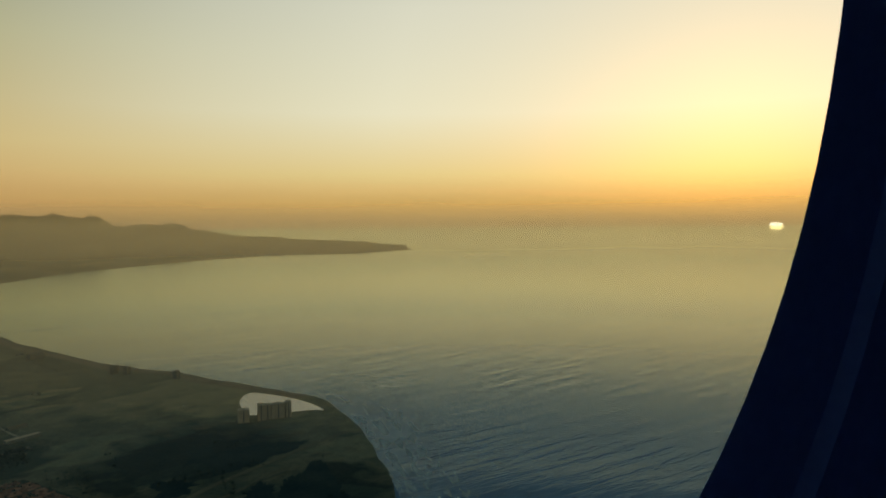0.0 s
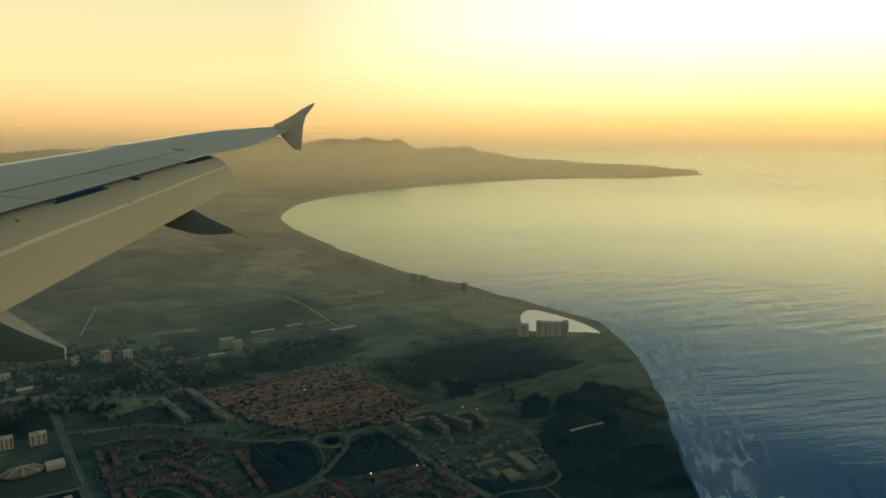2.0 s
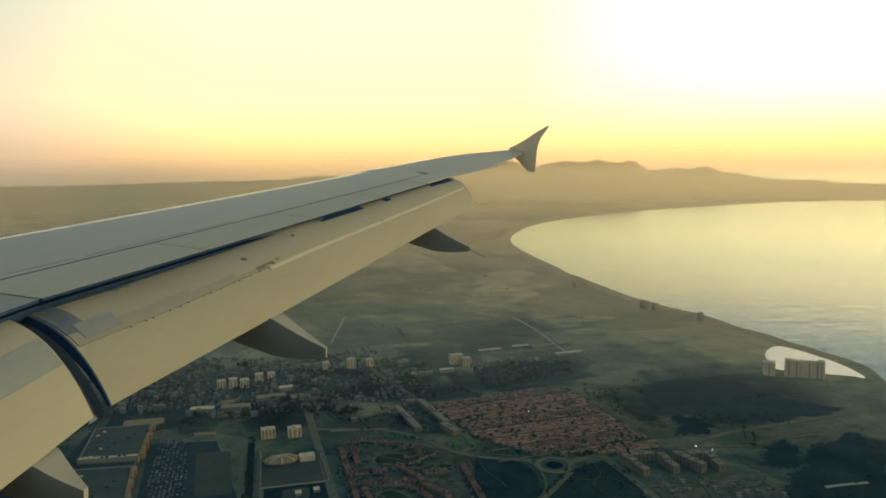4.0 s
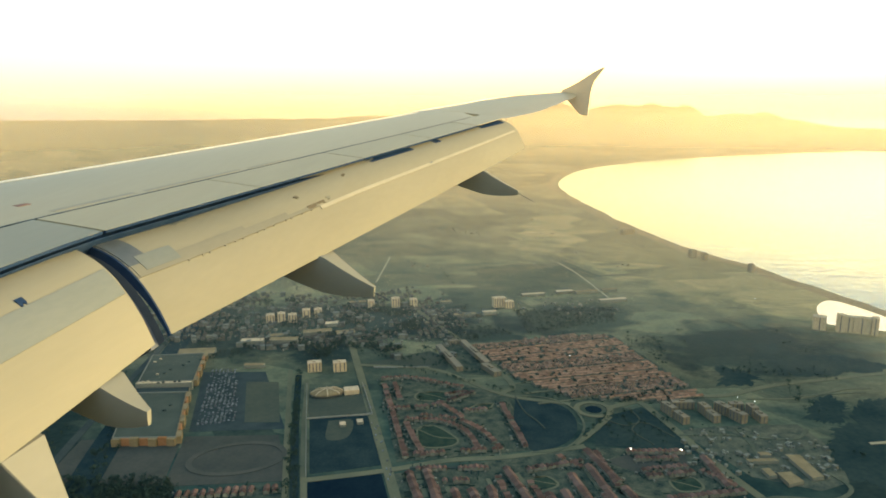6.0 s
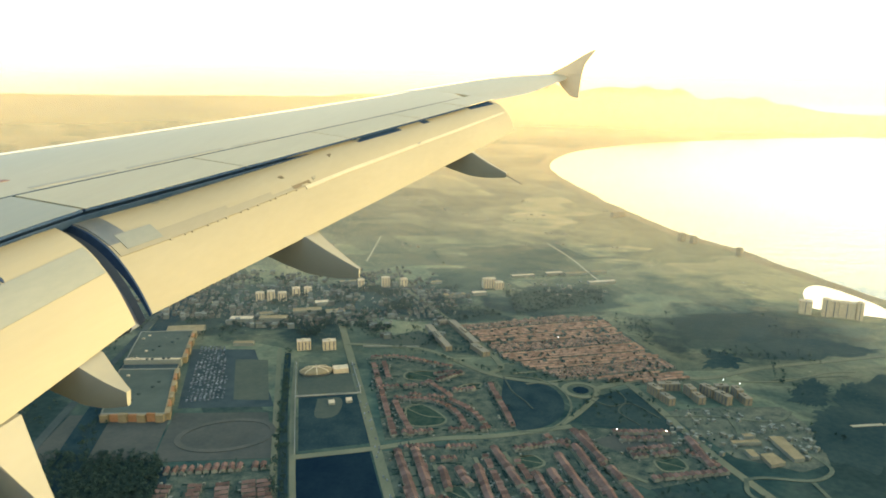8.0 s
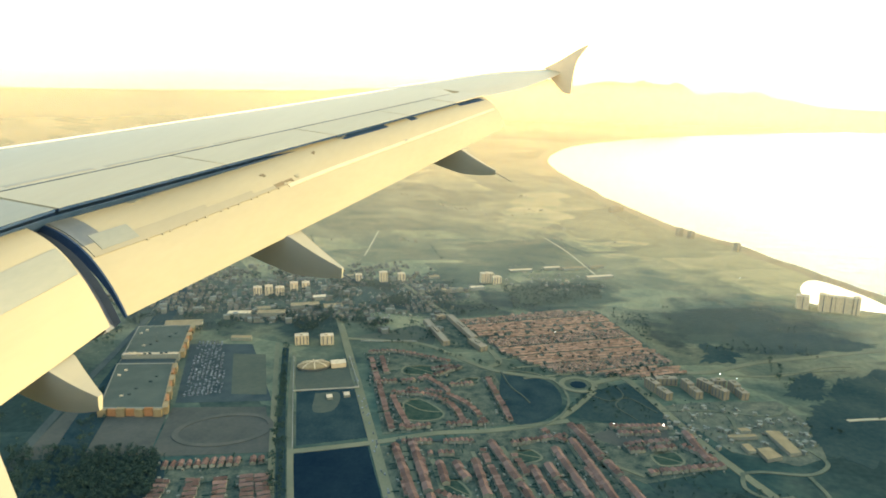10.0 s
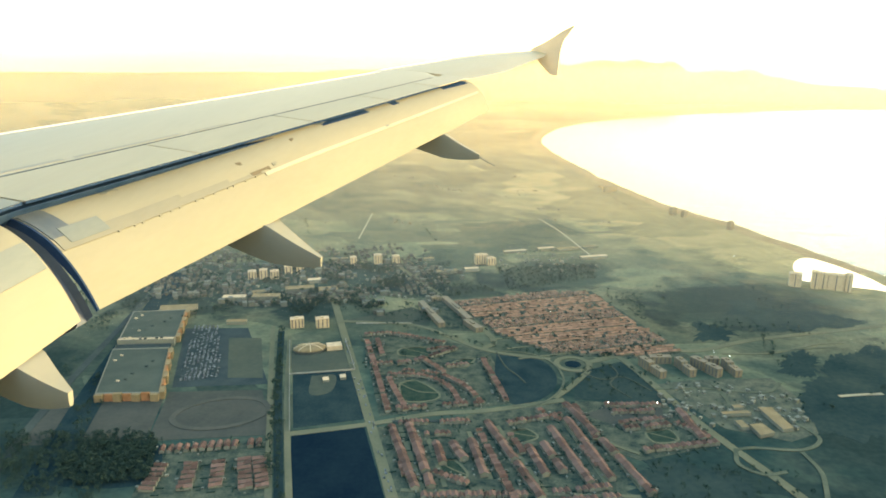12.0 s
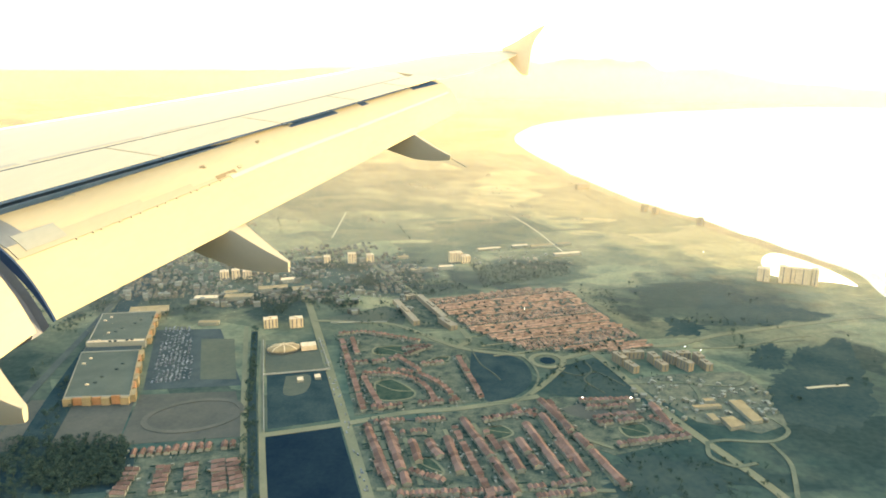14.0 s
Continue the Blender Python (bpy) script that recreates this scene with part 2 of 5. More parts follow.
    # painted haze: ground blends to the palest ramp with distance
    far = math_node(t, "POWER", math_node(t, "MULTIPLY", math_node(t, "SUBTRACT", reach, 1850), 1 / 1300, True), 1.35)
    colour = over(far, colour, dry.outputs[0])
    grain = t.nodes.new("ShaderNodeMix")
    grain.data_type, grain.blend_type = "RGBA", "MULTIPLY"
    grain.inputs[0].default_value = 0.4
    g = ramp(t, [(0.3, (0.55, 0.58, 0.6)), (0.7, (1.35, 1.3, 1.2))])
    # old field parcels, each of its own tone
    turned, cells, tone = t.nodes.new("ShaderNodeMapping"), t.nodes.new("ShaderNodeTexVoronoi"), t.nodes.new("ShaderNodeMix")
    turned.inputs["Rotation"].default_value, turned.inputs["Scale"].default_value = (0, 0, radians(-26.7)), (0.55, 1.0, 0.0)
    cells.distance, cells.inputs["Scale"].default_value, cells.inputs["Randomness"].default_value = "CHEBYCHEV", 0.0085, 0.85
    tone.data_type, tone.blend_type = "RGBA", "MULTIPLY"
    tone.inputs[0].default_value = 0.75
    shade = ramp(t, [(0.0, (0.56, 0.62, 0.66)), (0.5, (0.95, 0.97, 0.97)), (1.0, (1.45, 1.38, 1.25))])
    pick = t.nodes.new("ShaderNodeSeparateColor")
    links(t, (co.outputs["Object"], turned.inputs[0]), (turned.outputs[0], cells.inputs["Vector"]), (cells.outputs["Color"], pick.inputs[0]), (pick.outputs[0], shade.inputs[0]),
          (colour, tone.inputs[6]), (shade.outputs[0], tone.inputs[7]))
    colour = tone.outputs[2]
    links(t, (fine, g.inputs[0]), (colour, grain.inputs[6]), (g.outputs[0], grain.inputs[7]), (grain.outputs[2], b.inputs["Base Color"]))
    return m


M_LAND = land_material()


def water(name, scale, strength, still=False):
    """Deep water under a mirror-like surface that gains gloss towards grazing sight, with wind rows."""
    m = bpy.data.materials.new(name)
    m.use_nodes = True
    t = m.node_tree
    t.nodes.remove(t.nodes["Principled BSDF"])
    out = t.nodes["Material Output"]
    deep, gloss, mix = t.nodes.new("ShaderNodeBsdfDiffuse"), t.nodes.new("ShaderNodeBsdfGlossy"), t.nodes.new("ShaderNodeMixShader")
    deep.inputs["Color"].default_value = (0.006, 0.030, 0.085, 1)
    gloss.inputs["Color"].default_value, gloss.inputs["Roughness"].default_value = (1.0, 0.91, 0.63, 1), 0.16
    co, mp = t.nodes.new("ShaderNodeTexCoord"), t.nodes.new("ShaderNodeMapping")
    mp.inputs["Rotation"].default_value = (0, 0, radians(-28))
    mp.inputs["Scale"].default_value = (0.16, 1.0, 1.0)
    n1, n2, n3 = (t.nodes.new("ShaderNodeTexNoise") for _ in range(3))
    n1.inputs["Scale"].default_value, n1.inputs["Detail"].default_value = 0.030 * scale, 4
    n2.inputs["Scale"].default_value, n2.inputs["Detail"].default_value = 0.14 * scale, 4
    n3.inputs["Scale"].default_value, n3.inputs["Detail"].default_value = 0.004 * scale, 3
    bump = t.nodes.new("ShaderNodeBump")
    bump.inputs["Strength"].default_value, bump.inputs["Distance"].default_value = strength, 2.0
    h = math_node(t, "ADD", math_node(t, "MULTIPLY", n1.outputs[0], math_node(t, "ADD", n3.outputs[0], 0.4)), math_node(t, "MULTIPLY", n2.outputs[0], 0.22))
    # calmer, oily water out in the bay than off the near beach
    far = t.nodes.new("ShaderNodeVectorMath")
    far.operation = "LENGTH"
    t.links.new(co.outputs["Object"], far.inputs[0])
    calm = t.nodes.new("ShaderNodeMapRange")
    for key, value in (("From Min", 1600.0), ("From Max", 3600.0), ("To Min", 1.0), ("To Max", 0.2)):
        calm.inputs[key].default_value = value
    t.links.new(far.outputs["Value"], calm.inputs["Value"])
    h = math_node(t, "MULTIPLY", h, calm.outputs[0])
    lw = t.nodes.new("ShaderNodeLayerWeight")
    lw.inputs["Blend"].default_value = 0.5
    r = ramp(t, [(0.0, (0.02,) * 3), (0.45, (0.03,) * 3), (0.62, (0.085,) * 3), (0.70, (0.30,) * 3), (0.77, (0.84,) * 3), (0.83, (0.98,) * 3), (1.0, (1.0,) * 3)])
    # reflection colour painted into the gloss: blue in steep sight, gold in grazing sight
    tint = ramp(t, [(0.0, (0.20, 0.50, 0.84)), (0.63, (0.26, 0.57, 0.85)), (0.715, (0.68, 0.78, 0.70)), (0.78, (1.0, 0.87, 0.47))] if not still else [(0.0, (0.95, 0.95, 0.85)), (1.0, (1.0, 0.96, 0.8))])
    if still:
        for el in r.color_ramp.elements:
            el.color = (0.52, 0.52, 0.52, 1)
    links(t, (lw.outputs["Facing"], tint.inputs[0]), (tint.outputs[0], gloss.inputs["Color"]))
    links(t, (co.outputs["Object"], mp.inputs[0]), (mp.outputs[0], n1.inputs["Vector"]), (mp.outputs[0], n2.inputs["Vector"]), (co.outputs["Object"], n3.inputs["Vector"]),
          (h, bump.inputs["Height"]), (bump.outputs[0], gloss.inputs["Normal"]), (bump.outputs[0], lw.inputs["Normal"]), (lw.outputs["Facing"], r.inputs[0]),
          (r.outputs[0], mix.inputs[0]), (deep.outputs[0], mix.inputs[1]), (gloss.outputs[0], mix.inputs[2]), (mix.outputs[0], out.inputs[0]))
    return m


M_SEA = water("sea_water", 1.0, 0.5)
M_POND = water("lagoon_water", 3.0, 0.02, True)


# ---------------------------------------------------------------- mesh helpers
def mesh_ob(name, verts, faces, material, parent=None, smooth=False, label=""):
    me = bpy.data.meshes.new(name)
    me.from_pydata([tuple(v) for v in verts], [], faces)
    me.materials.append(material)
    if smooth:
        me.shade_smooth()
    me.update()
    ob = new(name, me)
    if parent is not None:
        ob.parent = parent
    if label:
        tagged(ob, label)
    return ob


def part(name, bm, material, parent, label="", smooth=False):
    me = bpy.data.meshes.new(name)
    bmesh.ops.recalc_face_normals(bm, faces=bm.faces)
    bm.to_mesh(me)
    bm.free()
    me.materials.append(material)
    if smooth:
        me.shade_smooth()
    ob = new(name, me)
    if parent is not None:
        ob.parent = parent
    if label:
        tagged(ob, label)
    return ob


def loft(sections, closed=True, caps=True):
    """A bmesh through rings of points of equal number."""
    bm = bmesh.new()
    rings = [[bm.verts.new(p) for p in s] for s in sections]
    n = len(rings[0])
    for a, b in zip(rings, rings[1:]):
        for i in range(n if closed else n - 1):
            j = (i + 1) % n
            bm.faces.new((a[i], a[j], b[j], b[i]))
    if caps and closed:
        bm.faces.new(rings[0])
        bm.faces.new(rings[-1])
    return bm


def auto_smooth(ob, angle=35):
    me = ob.data
    me.shade_smooth()
    me.set_sharp_from_angle(angle=radians(angle))
    return ob


# ---------------------------------------------------------------- land and sea
ALT = 448.0
DISH_START, DISH_LEN, DISH_RISE = 1300.0, 3600.0, 440.0


def dish(x, y):
    """The far country rises gently, so that the horizon lies at the eye's height within the reach of sight."""
    r = np.hypot(x, y)
    return DISH_RISE * (np.clip(r - DISH_START, 0, None) / DISH_LEN) ** 1.5


# the coast from the far cape round the bay and back below the aircraft
COAST = [(2150, 3560), (1800, 3620), (1500, 3760), (1000, 3800), (450, 3720), (60, 3540), (-130, 3320), (-160, 3060), (-20, 2740), (135, 2430),
         (302, 2175), (436, 2019), (542, 1852), (630, 1716), (694, 1590), (682, 1370), (598, 1080), (520, 870), (425, 600), (335, 300), (290, 0), (400, -2600)]


def smooth_line(pts, n=12):
    out = []
    p = [np.array(q, float) for q in pts]
    p = [2 * p[0] - p[1]] + p + [2 * p[-1] - p[-2]]
    for i in range(1, len(p) - 2):
        for k in range(n):
            s = k / n
            a, b, c, d = p[i - 1:i + 3]
            out.append(0.5 * (2 * b + (c - a) * s + (2 * a - 5 * b + 4 * c - d) * s * s + (3 * b - a - 3 * c + d) * s ** 3))
    out.append(p[-2])
    return np.array(out)


COAST_LINE = smooth_line(COAST)


def inland(x, y):
    """Metres from the coast, positive on land."""
    x, y = np.asarray(x, float), np.asarray(y, float)
    # the outline of all land: along the coast, then round behind to the far side of the cape
    ring = np.vstack([COAST_LINE, [(-6000, -6000), (-6000, 6500), (700, 6500), (1300, 4450), (2000, 3950)], COAST_LINE[:1]])
    best = np.full(x.shape, 1e9)
    inside = np.zeros(x.shape, bool)
    for (ax, ay), (bx, by) in zip(ring, ring[1:]):
        dx, dy = bx - ax, by - ay
        s = np.clip(((x - ax) * dx + (y - ay) * dy) / (dx * dx + dy * dy + 1e-9), 0, 1)
        best = np.minimum(best, np.hypot(x - ax - s * dx, y - ay - s * dy))
        if dy != 0:
            inside ^= ((ay > y) != (by > y)) & (x < ax + (y - ay) * dx / dy)
    return np.where(inside, best, -best)


def polar_sheet(name, height, material, radii, angles, keep=None):
    r, a = np.meshgrid(radii, angles, indexing="ij")
    x, y = r * np.sin(a), r * np.cos(a)
    z = height(x, y)
    ni, nj = r.shape
    idx = np.arange(ni * nj).reshape(ni, nj)
    wrap = abs(angles[-1] - angles[0]) > 6.2
    jn = np.roll(idx, -1, 1) if wrap else idx[:, 1:]
    base = idx if wrap else idx[:, :-1]
    q = np.stack([base[:-1], base[1:], jn[1:], jn[:-1]], -1).reshape(-1, 4)
    v = np.stack([x, y, z], -1).reshape(-1, 3)
    if keep is not None:
        ok = keep(x, y).reshape(-1)
        q = q[ok[q].any(1)]
    me = bpy.data.meshes.new(name)
    me.from_pydata(v.tolist(), [], q[:, ::-1].tolist())
    me.materials.append(material)
    me.shade_smooth()
    return new(name, me)


def bumps(x, y, size):
    f = np.vectorize(lambda a, b: noise.noise((a / size, b / size, 3.7)))
    return f(x, y)


ANGLES = np.concatenate([np.arange(-180, -75, 3), np.arange(-75, 75, 0.35), np.arange(75, 180, 3)]) * math.pi / 180
RADII = np.concatenate([[1, 150, 300], 420 * (4880 / 420) ** np.linspace(0, 1, 210)])


def land_height(x, y):
    d = inland(x, y) + 10 * bumps(x, y, 90)
    return dish(x, y) + np.clip(d * 0.06, -10, 2.5)


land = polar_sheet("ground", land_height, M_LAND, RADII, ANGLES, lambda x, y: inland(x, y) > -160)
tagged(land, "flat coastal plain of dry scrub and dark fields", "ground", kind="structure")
strip_v, strip_f = [], []
SHORE = COAST_LINE[COAST_LINE[:, 1] > 1640]
for i, p in enumerate(SHORE):
    d = SHORE[min(i + 1, len(SHORE) - 1)] - SHORE[max(i - 1, 0)]
    n = np.array((d[1], -d[0])) / np.hypot(*d)
    n = n if inland(*(p + n * 30)) > 0 else -n
    wide = 46 + 18 * noise.noise((p[0] / 150, p[1] / 150, 5))
    for k in (0.1, 0.35, 0.7, 1.0):
        q = p + n * wide * k
        strip_v.append((q[0], q[1], float(land_height(np.array(q[0]), np.array(q[1]))) + 0.5 - 0.4 * (k > 0.9)))
    if i:
        strip_f.extend((4 * i + j - 4, 4 * i + j - 3, 4 * i + j + 1, 4 * i + j) for j in range(3))
tagged(mesh_ob("beach", strip_v, strip_f, M_SAND, None, True), "narrow golden sand beach along the bay", "beach", kind="structure")
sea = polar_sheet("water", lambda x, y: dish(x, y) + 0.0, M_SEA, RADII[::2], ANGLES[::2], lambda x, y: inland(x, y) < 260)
tagged(sea, "calm rippled sea that mirrors the evening sky, gold and blue painted into its gloss", "sea", kind="structure")


def hills(name, crest, base_y, depth, label):
    """A range of low hills along a line of (x, y, height)."""
    line = smooth_line([(a, b) for a, b, _ in crest], 10)
    hs = np.interp(np.linspace(0, 1, len(line)), np.linspace(0, 1, len(crest)), [h for _, _, h in crest])
    verts, faces, k = [], [], 17
    for i, (p, h) in enumerate(zip(line, hs)):
        out = p / np.hypot(*p)
        for j in range(k):
            s = (j / (k - 1)) * 2 - 1
            q = p + out * s * depth
            prof = max(0.0, 1 - abs(s) ** 1.5)
            n = noise.fractal((q[0] / 160, q[1] / 160, 1.3), 1.0, 2.0, 5)
            z = float(dish(*q)) - 4 + (h * prof) * (1 + 0.28 * n)
            verts.append((q[0], q[1], z))
    for i in range(len(line) - 1):
        for j in range(k - 1):
            a = i * k + j
            faces.append((a, a + 1, a + k + 1, a + k))
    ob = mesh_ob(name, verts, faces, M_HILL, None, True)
    return tagged(ob, label, "hills", kind="structure")


hills("hill_range", [(-3900, 2400, 0), (-3300, 3100, 14), (-2300, 4000, 40), (-1500, 4250, 85), (-700, 4400, 150), (-300, 4460, 168), (0, 4480, 150), (260, 4450, 162), (480, 4420, 150), (600, 4400, 104), (760, 4350, 122), (930, 4290, 116), (1080, 4240, 70), (1250, 4150, 52), (1500, 4020, 34)],
      0, 330, "low hazy coastal hills beyond the bay")
hills("cape", [(1250, 3960, 12), (1500, 3900, 34), (1800, 3780, 36), (2000, 3700, 22), (2150, 3640, 4)], 0, 120, "dark low cape that closes the bay")


# ---------------------------------------------------------------- added sheets that stand in for evening haze
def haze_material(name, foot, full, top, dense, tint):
    """Tinted translucent sheet in place of haze; thin at the foot, thickest below the eye's height, gone above it."""
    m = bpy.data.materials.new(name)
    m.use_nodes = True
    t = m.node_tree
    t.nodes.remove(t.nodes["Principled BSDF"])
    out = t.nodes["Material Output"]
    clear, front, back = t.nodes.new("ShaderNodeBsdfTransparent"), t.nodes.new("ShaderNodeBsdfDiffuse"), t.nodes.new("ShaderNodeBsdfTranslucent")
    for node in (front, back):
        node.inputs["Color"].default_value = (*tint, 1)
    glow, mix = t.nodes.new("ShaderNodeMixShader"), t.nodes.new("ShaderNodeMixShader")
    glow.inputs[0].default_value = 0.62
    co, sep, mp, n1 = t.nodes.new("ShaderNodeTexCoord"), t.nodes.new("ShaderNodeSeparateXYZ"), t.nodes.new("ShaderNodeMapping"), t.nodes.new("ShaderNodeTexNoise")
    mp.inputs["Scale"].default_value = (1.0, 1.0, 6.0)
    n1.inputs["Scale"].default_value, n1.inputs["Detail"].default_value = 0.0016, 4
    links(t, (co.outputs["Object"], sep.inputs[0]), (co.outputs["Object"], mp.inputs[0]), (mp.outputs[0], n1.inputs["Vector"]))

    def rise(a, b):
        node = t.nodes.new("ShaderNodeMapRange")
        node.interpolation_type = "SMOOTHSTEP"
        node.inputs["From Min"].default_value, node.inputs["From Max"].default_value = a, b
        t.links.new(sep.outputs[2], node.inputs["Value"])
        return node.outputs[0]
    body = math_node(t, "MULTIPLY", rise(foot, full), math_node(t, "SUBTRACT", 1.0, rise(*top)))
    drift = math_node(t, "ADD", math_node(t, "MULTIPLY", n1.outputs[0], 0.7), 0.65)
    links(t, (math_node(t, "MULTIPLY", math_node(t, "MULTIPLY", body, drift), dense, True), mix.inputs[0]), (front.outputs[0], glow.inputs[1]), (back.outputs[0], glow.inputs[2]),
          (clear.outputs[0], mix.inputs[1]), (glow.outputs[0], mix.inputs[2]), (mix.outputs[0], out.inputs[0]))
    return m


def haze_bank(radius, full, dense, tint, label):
    """A ring-shaped sheet added as haze, standing on the country all round, at one distance."""
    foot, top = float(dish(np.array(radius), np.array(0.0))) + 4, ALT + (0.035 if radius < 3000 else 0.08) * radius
    m = haze_material("haze_sheet_tint", foot, full, (ALT - 4, top), dense, tint)
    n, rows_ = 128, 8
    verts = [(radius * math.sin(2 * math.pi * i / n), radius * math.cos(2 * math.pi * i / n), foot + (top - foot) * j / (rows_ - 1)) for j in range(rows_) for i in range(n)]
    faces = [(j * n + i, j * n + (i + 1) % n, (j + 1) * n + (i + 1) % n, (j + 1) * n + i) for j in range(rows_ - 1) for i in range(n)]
    return tagged(mesh_ob("haze_sheet", verts, faces, m, None, True), label, "haze", kind="structure")


# haze glow is put into the sheets' own colours: cool, pale and golden
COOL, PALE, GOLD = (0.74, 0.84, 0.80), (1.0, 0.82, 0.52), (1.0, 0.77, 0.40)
haze_bank(1180.0, 125.0, 0.07, COOL, "faint translucent sheet added as haze over the old town")
haze_bank(1550.0, 200.0, 0.13, PALE, "thin translucent sheet added as haze over the plain")
haze_bank(2250.0, 300.0, 0.28, GOLD, "golden translucent sheet added as haze before the bay")
haze_bank(3200.0, 436.0, 0.48, GOLD, "thick translucent sheet added as haze before the hills")


# ---------------------------------------------------------------- the aircraft wing
# aircraft frame: x aft, y out along the span, z up; the wing climbs with the nose up and the wing raised
WING_POSE = Matrix.Translation((0, 0, ALT)) @ Matrix.Rotation(radians(4.0), 4, "X") @ Matrix.Rotation(radians(5.7), 4, "Y")
KINK, TIP, FLAP_OUT = 6.42, 16.95, 13.55


def x_le(y):
    return (y - 1.98) * 0.52 + 0.55 * max(0.0, (y - 15.2) / 1.75) ** 2


def x_te(y):
    tip_cut = 0.50 * max(0.0, (y - 14.6) / 2.35)
    aileron = 0.62 * max(0.0, (16.6 - y) / 3.0) if y > 13.6 else 0.0
    return 6.3 if y <= 6.4 else 6.3 + (y - 6.4) * 0.2905 - tip_cut - aileron


def chord(y):
    return x_te(y) - (y - 1.98) * 0.52


def z_ref(y):
    return (y - 1.98) * 0.0892 + 0.22 * ((y - 2) / 15) ** 2


SLOT, HINGE = 0.764, 0.59


def upper(u):
    if u < 0.5:
        return -0.055 + 0.079 * math.sqrt(max(0.0, 1 - ((0.5 - u) / 0.5) ** 2))
    if u < SLOT:
        return 0.024 - 0.004 * ((u - 0.5) / 0.264) ** 1.6
    return 0.02 * (1 - (u - SLOT) / (1 - SLOT)) ** 1.1


def lower(u):
    return -0.055 * (1 - u) - 0.045 * math.sin(math.pi * min(1, u ** 0.6)) ** 0.8 if u < 0.999 else 0.0


def skin_point(u, y, lift=0.0):
    c = chord(y)
    return (x_le(y) + u * (x_te(y) - x_le(y)), y, z_ref(y) + c * upper(u) + lift)


def span(a, b, n):
    return [a + (b - a) * i / (n - 1) for i in range(n)]


def flap_te(y):
    k = 1.0 if y <= 6.4 else 1.0 - 0.4 * (y - 6.4) / 7.15
    return x_te(y) - 0.291 * k, z_ref(y) - 0.739 * k


def slot_point(y):
    c = chord(y)
    return (y - 1.98) * 0.52 + SLOT * c, z_ref(y) + 0.02 * c


def build_wing():
    wing = tagged(new("aircraft_wing"), "cream-white and grey airliner wing with extended flaps and tip fence", "aircraft wing")
    wing.matrix_world = WING_POSE
    us = [0.0, 0.006, 0.02, 0.05, 0.1, 0.17, 0.26, 0.36, 0.46, 0.53, HINGE]

    # main box: leading part of the skin, rounded in front, cut off at the spoiler hinge
    def ring(y, ulist):
        top = [skin_point(u, y) for u in ulist]
        c = chord(y)
        bottom = [(x_le(y) + u * (x_te(y) - x_le(y)), y, z_ref(y) + c * lower(u)) for u in reversed(ulist[1:])]
        return top + bottom
    body = part("wing_skin", loft([ring(y, us) for y in span(1.9, FLAP_OUT + 0.06, 40)]), M_WING, wing)
    auto_smooth(body)
    full = us + [0.68, SLOT, 0.85, 0.93, 1.0]
    outer = part("outer_wing_skin", loft([ring(y, full) for y in span(FLAP_OUT + 0.065, TIP, 24)]), M_WING, wing)
    auto_smooth(outer)
    # bright slat lip along the leading edge
    slat_u = [0.0, 0.006, 0.02, 0.05, 0.1, 0.15]
    for y0, y1 in ((2.6, 6.3), (6.36, 8.9), (8.93, 11.5), (11.53, 14.1), (14.13, 16.4)):
        rows_ = []
        for y in span(y0, y1, 14):
            top = [skin_point(u, y, 0.006) for u in slat_u]
            rows_.append(top + [(p[0], p[1], p[2] - 0.012) for p in reversed(top)])
        auto_smooth(part("slat", loft(rows_), M_SLAT, wing, "bare metal leading edge slat"))
    # spoiler panels
    for y0, y1 in ((2.75, 6.505), (6.535, 8.197), (8.22, 9.852), (9.875, 11.382), (11.405, 12.6)):
        rows_ = []
        for y in span(y0, y1, 10):
            top = [skin_point(u, y, 0.004) for u in (HINGE + 0.004, 0.63, 0.68, 0.73, SLOT)]
            rows_.append(top + [(p[0], p[1], p[2] - d) for p, d in zip(reversed(top), (0.008, 0.03, 0.05, 0.06, 0.06))])
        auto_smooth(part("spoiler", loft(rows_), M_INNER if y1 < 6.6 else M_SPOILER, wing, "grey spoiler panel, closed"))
    # dark strips added to paint shade over the spoilers' sunlit rear edges
    for y0, y1 in ((2.75, 6.505), (6.535, 8.197), (8.22, 9.852), (9.875, 11.382), (11.405, 12.6)):
        rows_ = []
        for y in span(y0, y1, 8):
            (xa, _, za), (xb, _, zb) = skin_point(SLOT - 0.003, y, 0.002), skin_point(SLOT + 0.0025, y, 0.003)
            rows_.append([(xa, y, za), (xb, y, zb), (xb, y, zb - 0.022), (xa, y, za - 0.03)])
        part("spoiler_edge_shade", loft(rows_), M_COVE, wing, "added dark strip, shade painted on the spoiler's rear edge")
    # fixed fairing outboard of the spoilers
    rows_ = []
    for y in span(12.635, FLAP_OUT - 0.03, 6):
        top = [skin_point(u, y, 0.003) for u in (HINGE + 0.002, 0.68, 0.72, SLOT)]
        rows_.append(top + [(p[0], p[1], p[2] - d) for p, d in zip(reversed(top), (0.008, 0.03, 0.04, 0.04))])
    part("shroud_panel", loft(rows_), M_WING, wing)
    # hinge groove, and a block behind the spar that paints the cove's shade
    rows_ = [[skin_point(HINGE - 0.0025, y, 0.0045), skin_point(HINGE + 0.002, y, 0.0045), skin_point(HINGE + 0.002, y, -0.03), skin_point(HINGE - 0.0025, y, -0.03)] for y in span(2.7, 13.2, 30)]
    part("hinge_line", loft(rows_), M_LINE, wing, "thin dark hinge line")
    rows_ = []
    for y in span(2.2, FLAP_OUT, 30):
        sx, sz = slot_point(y)
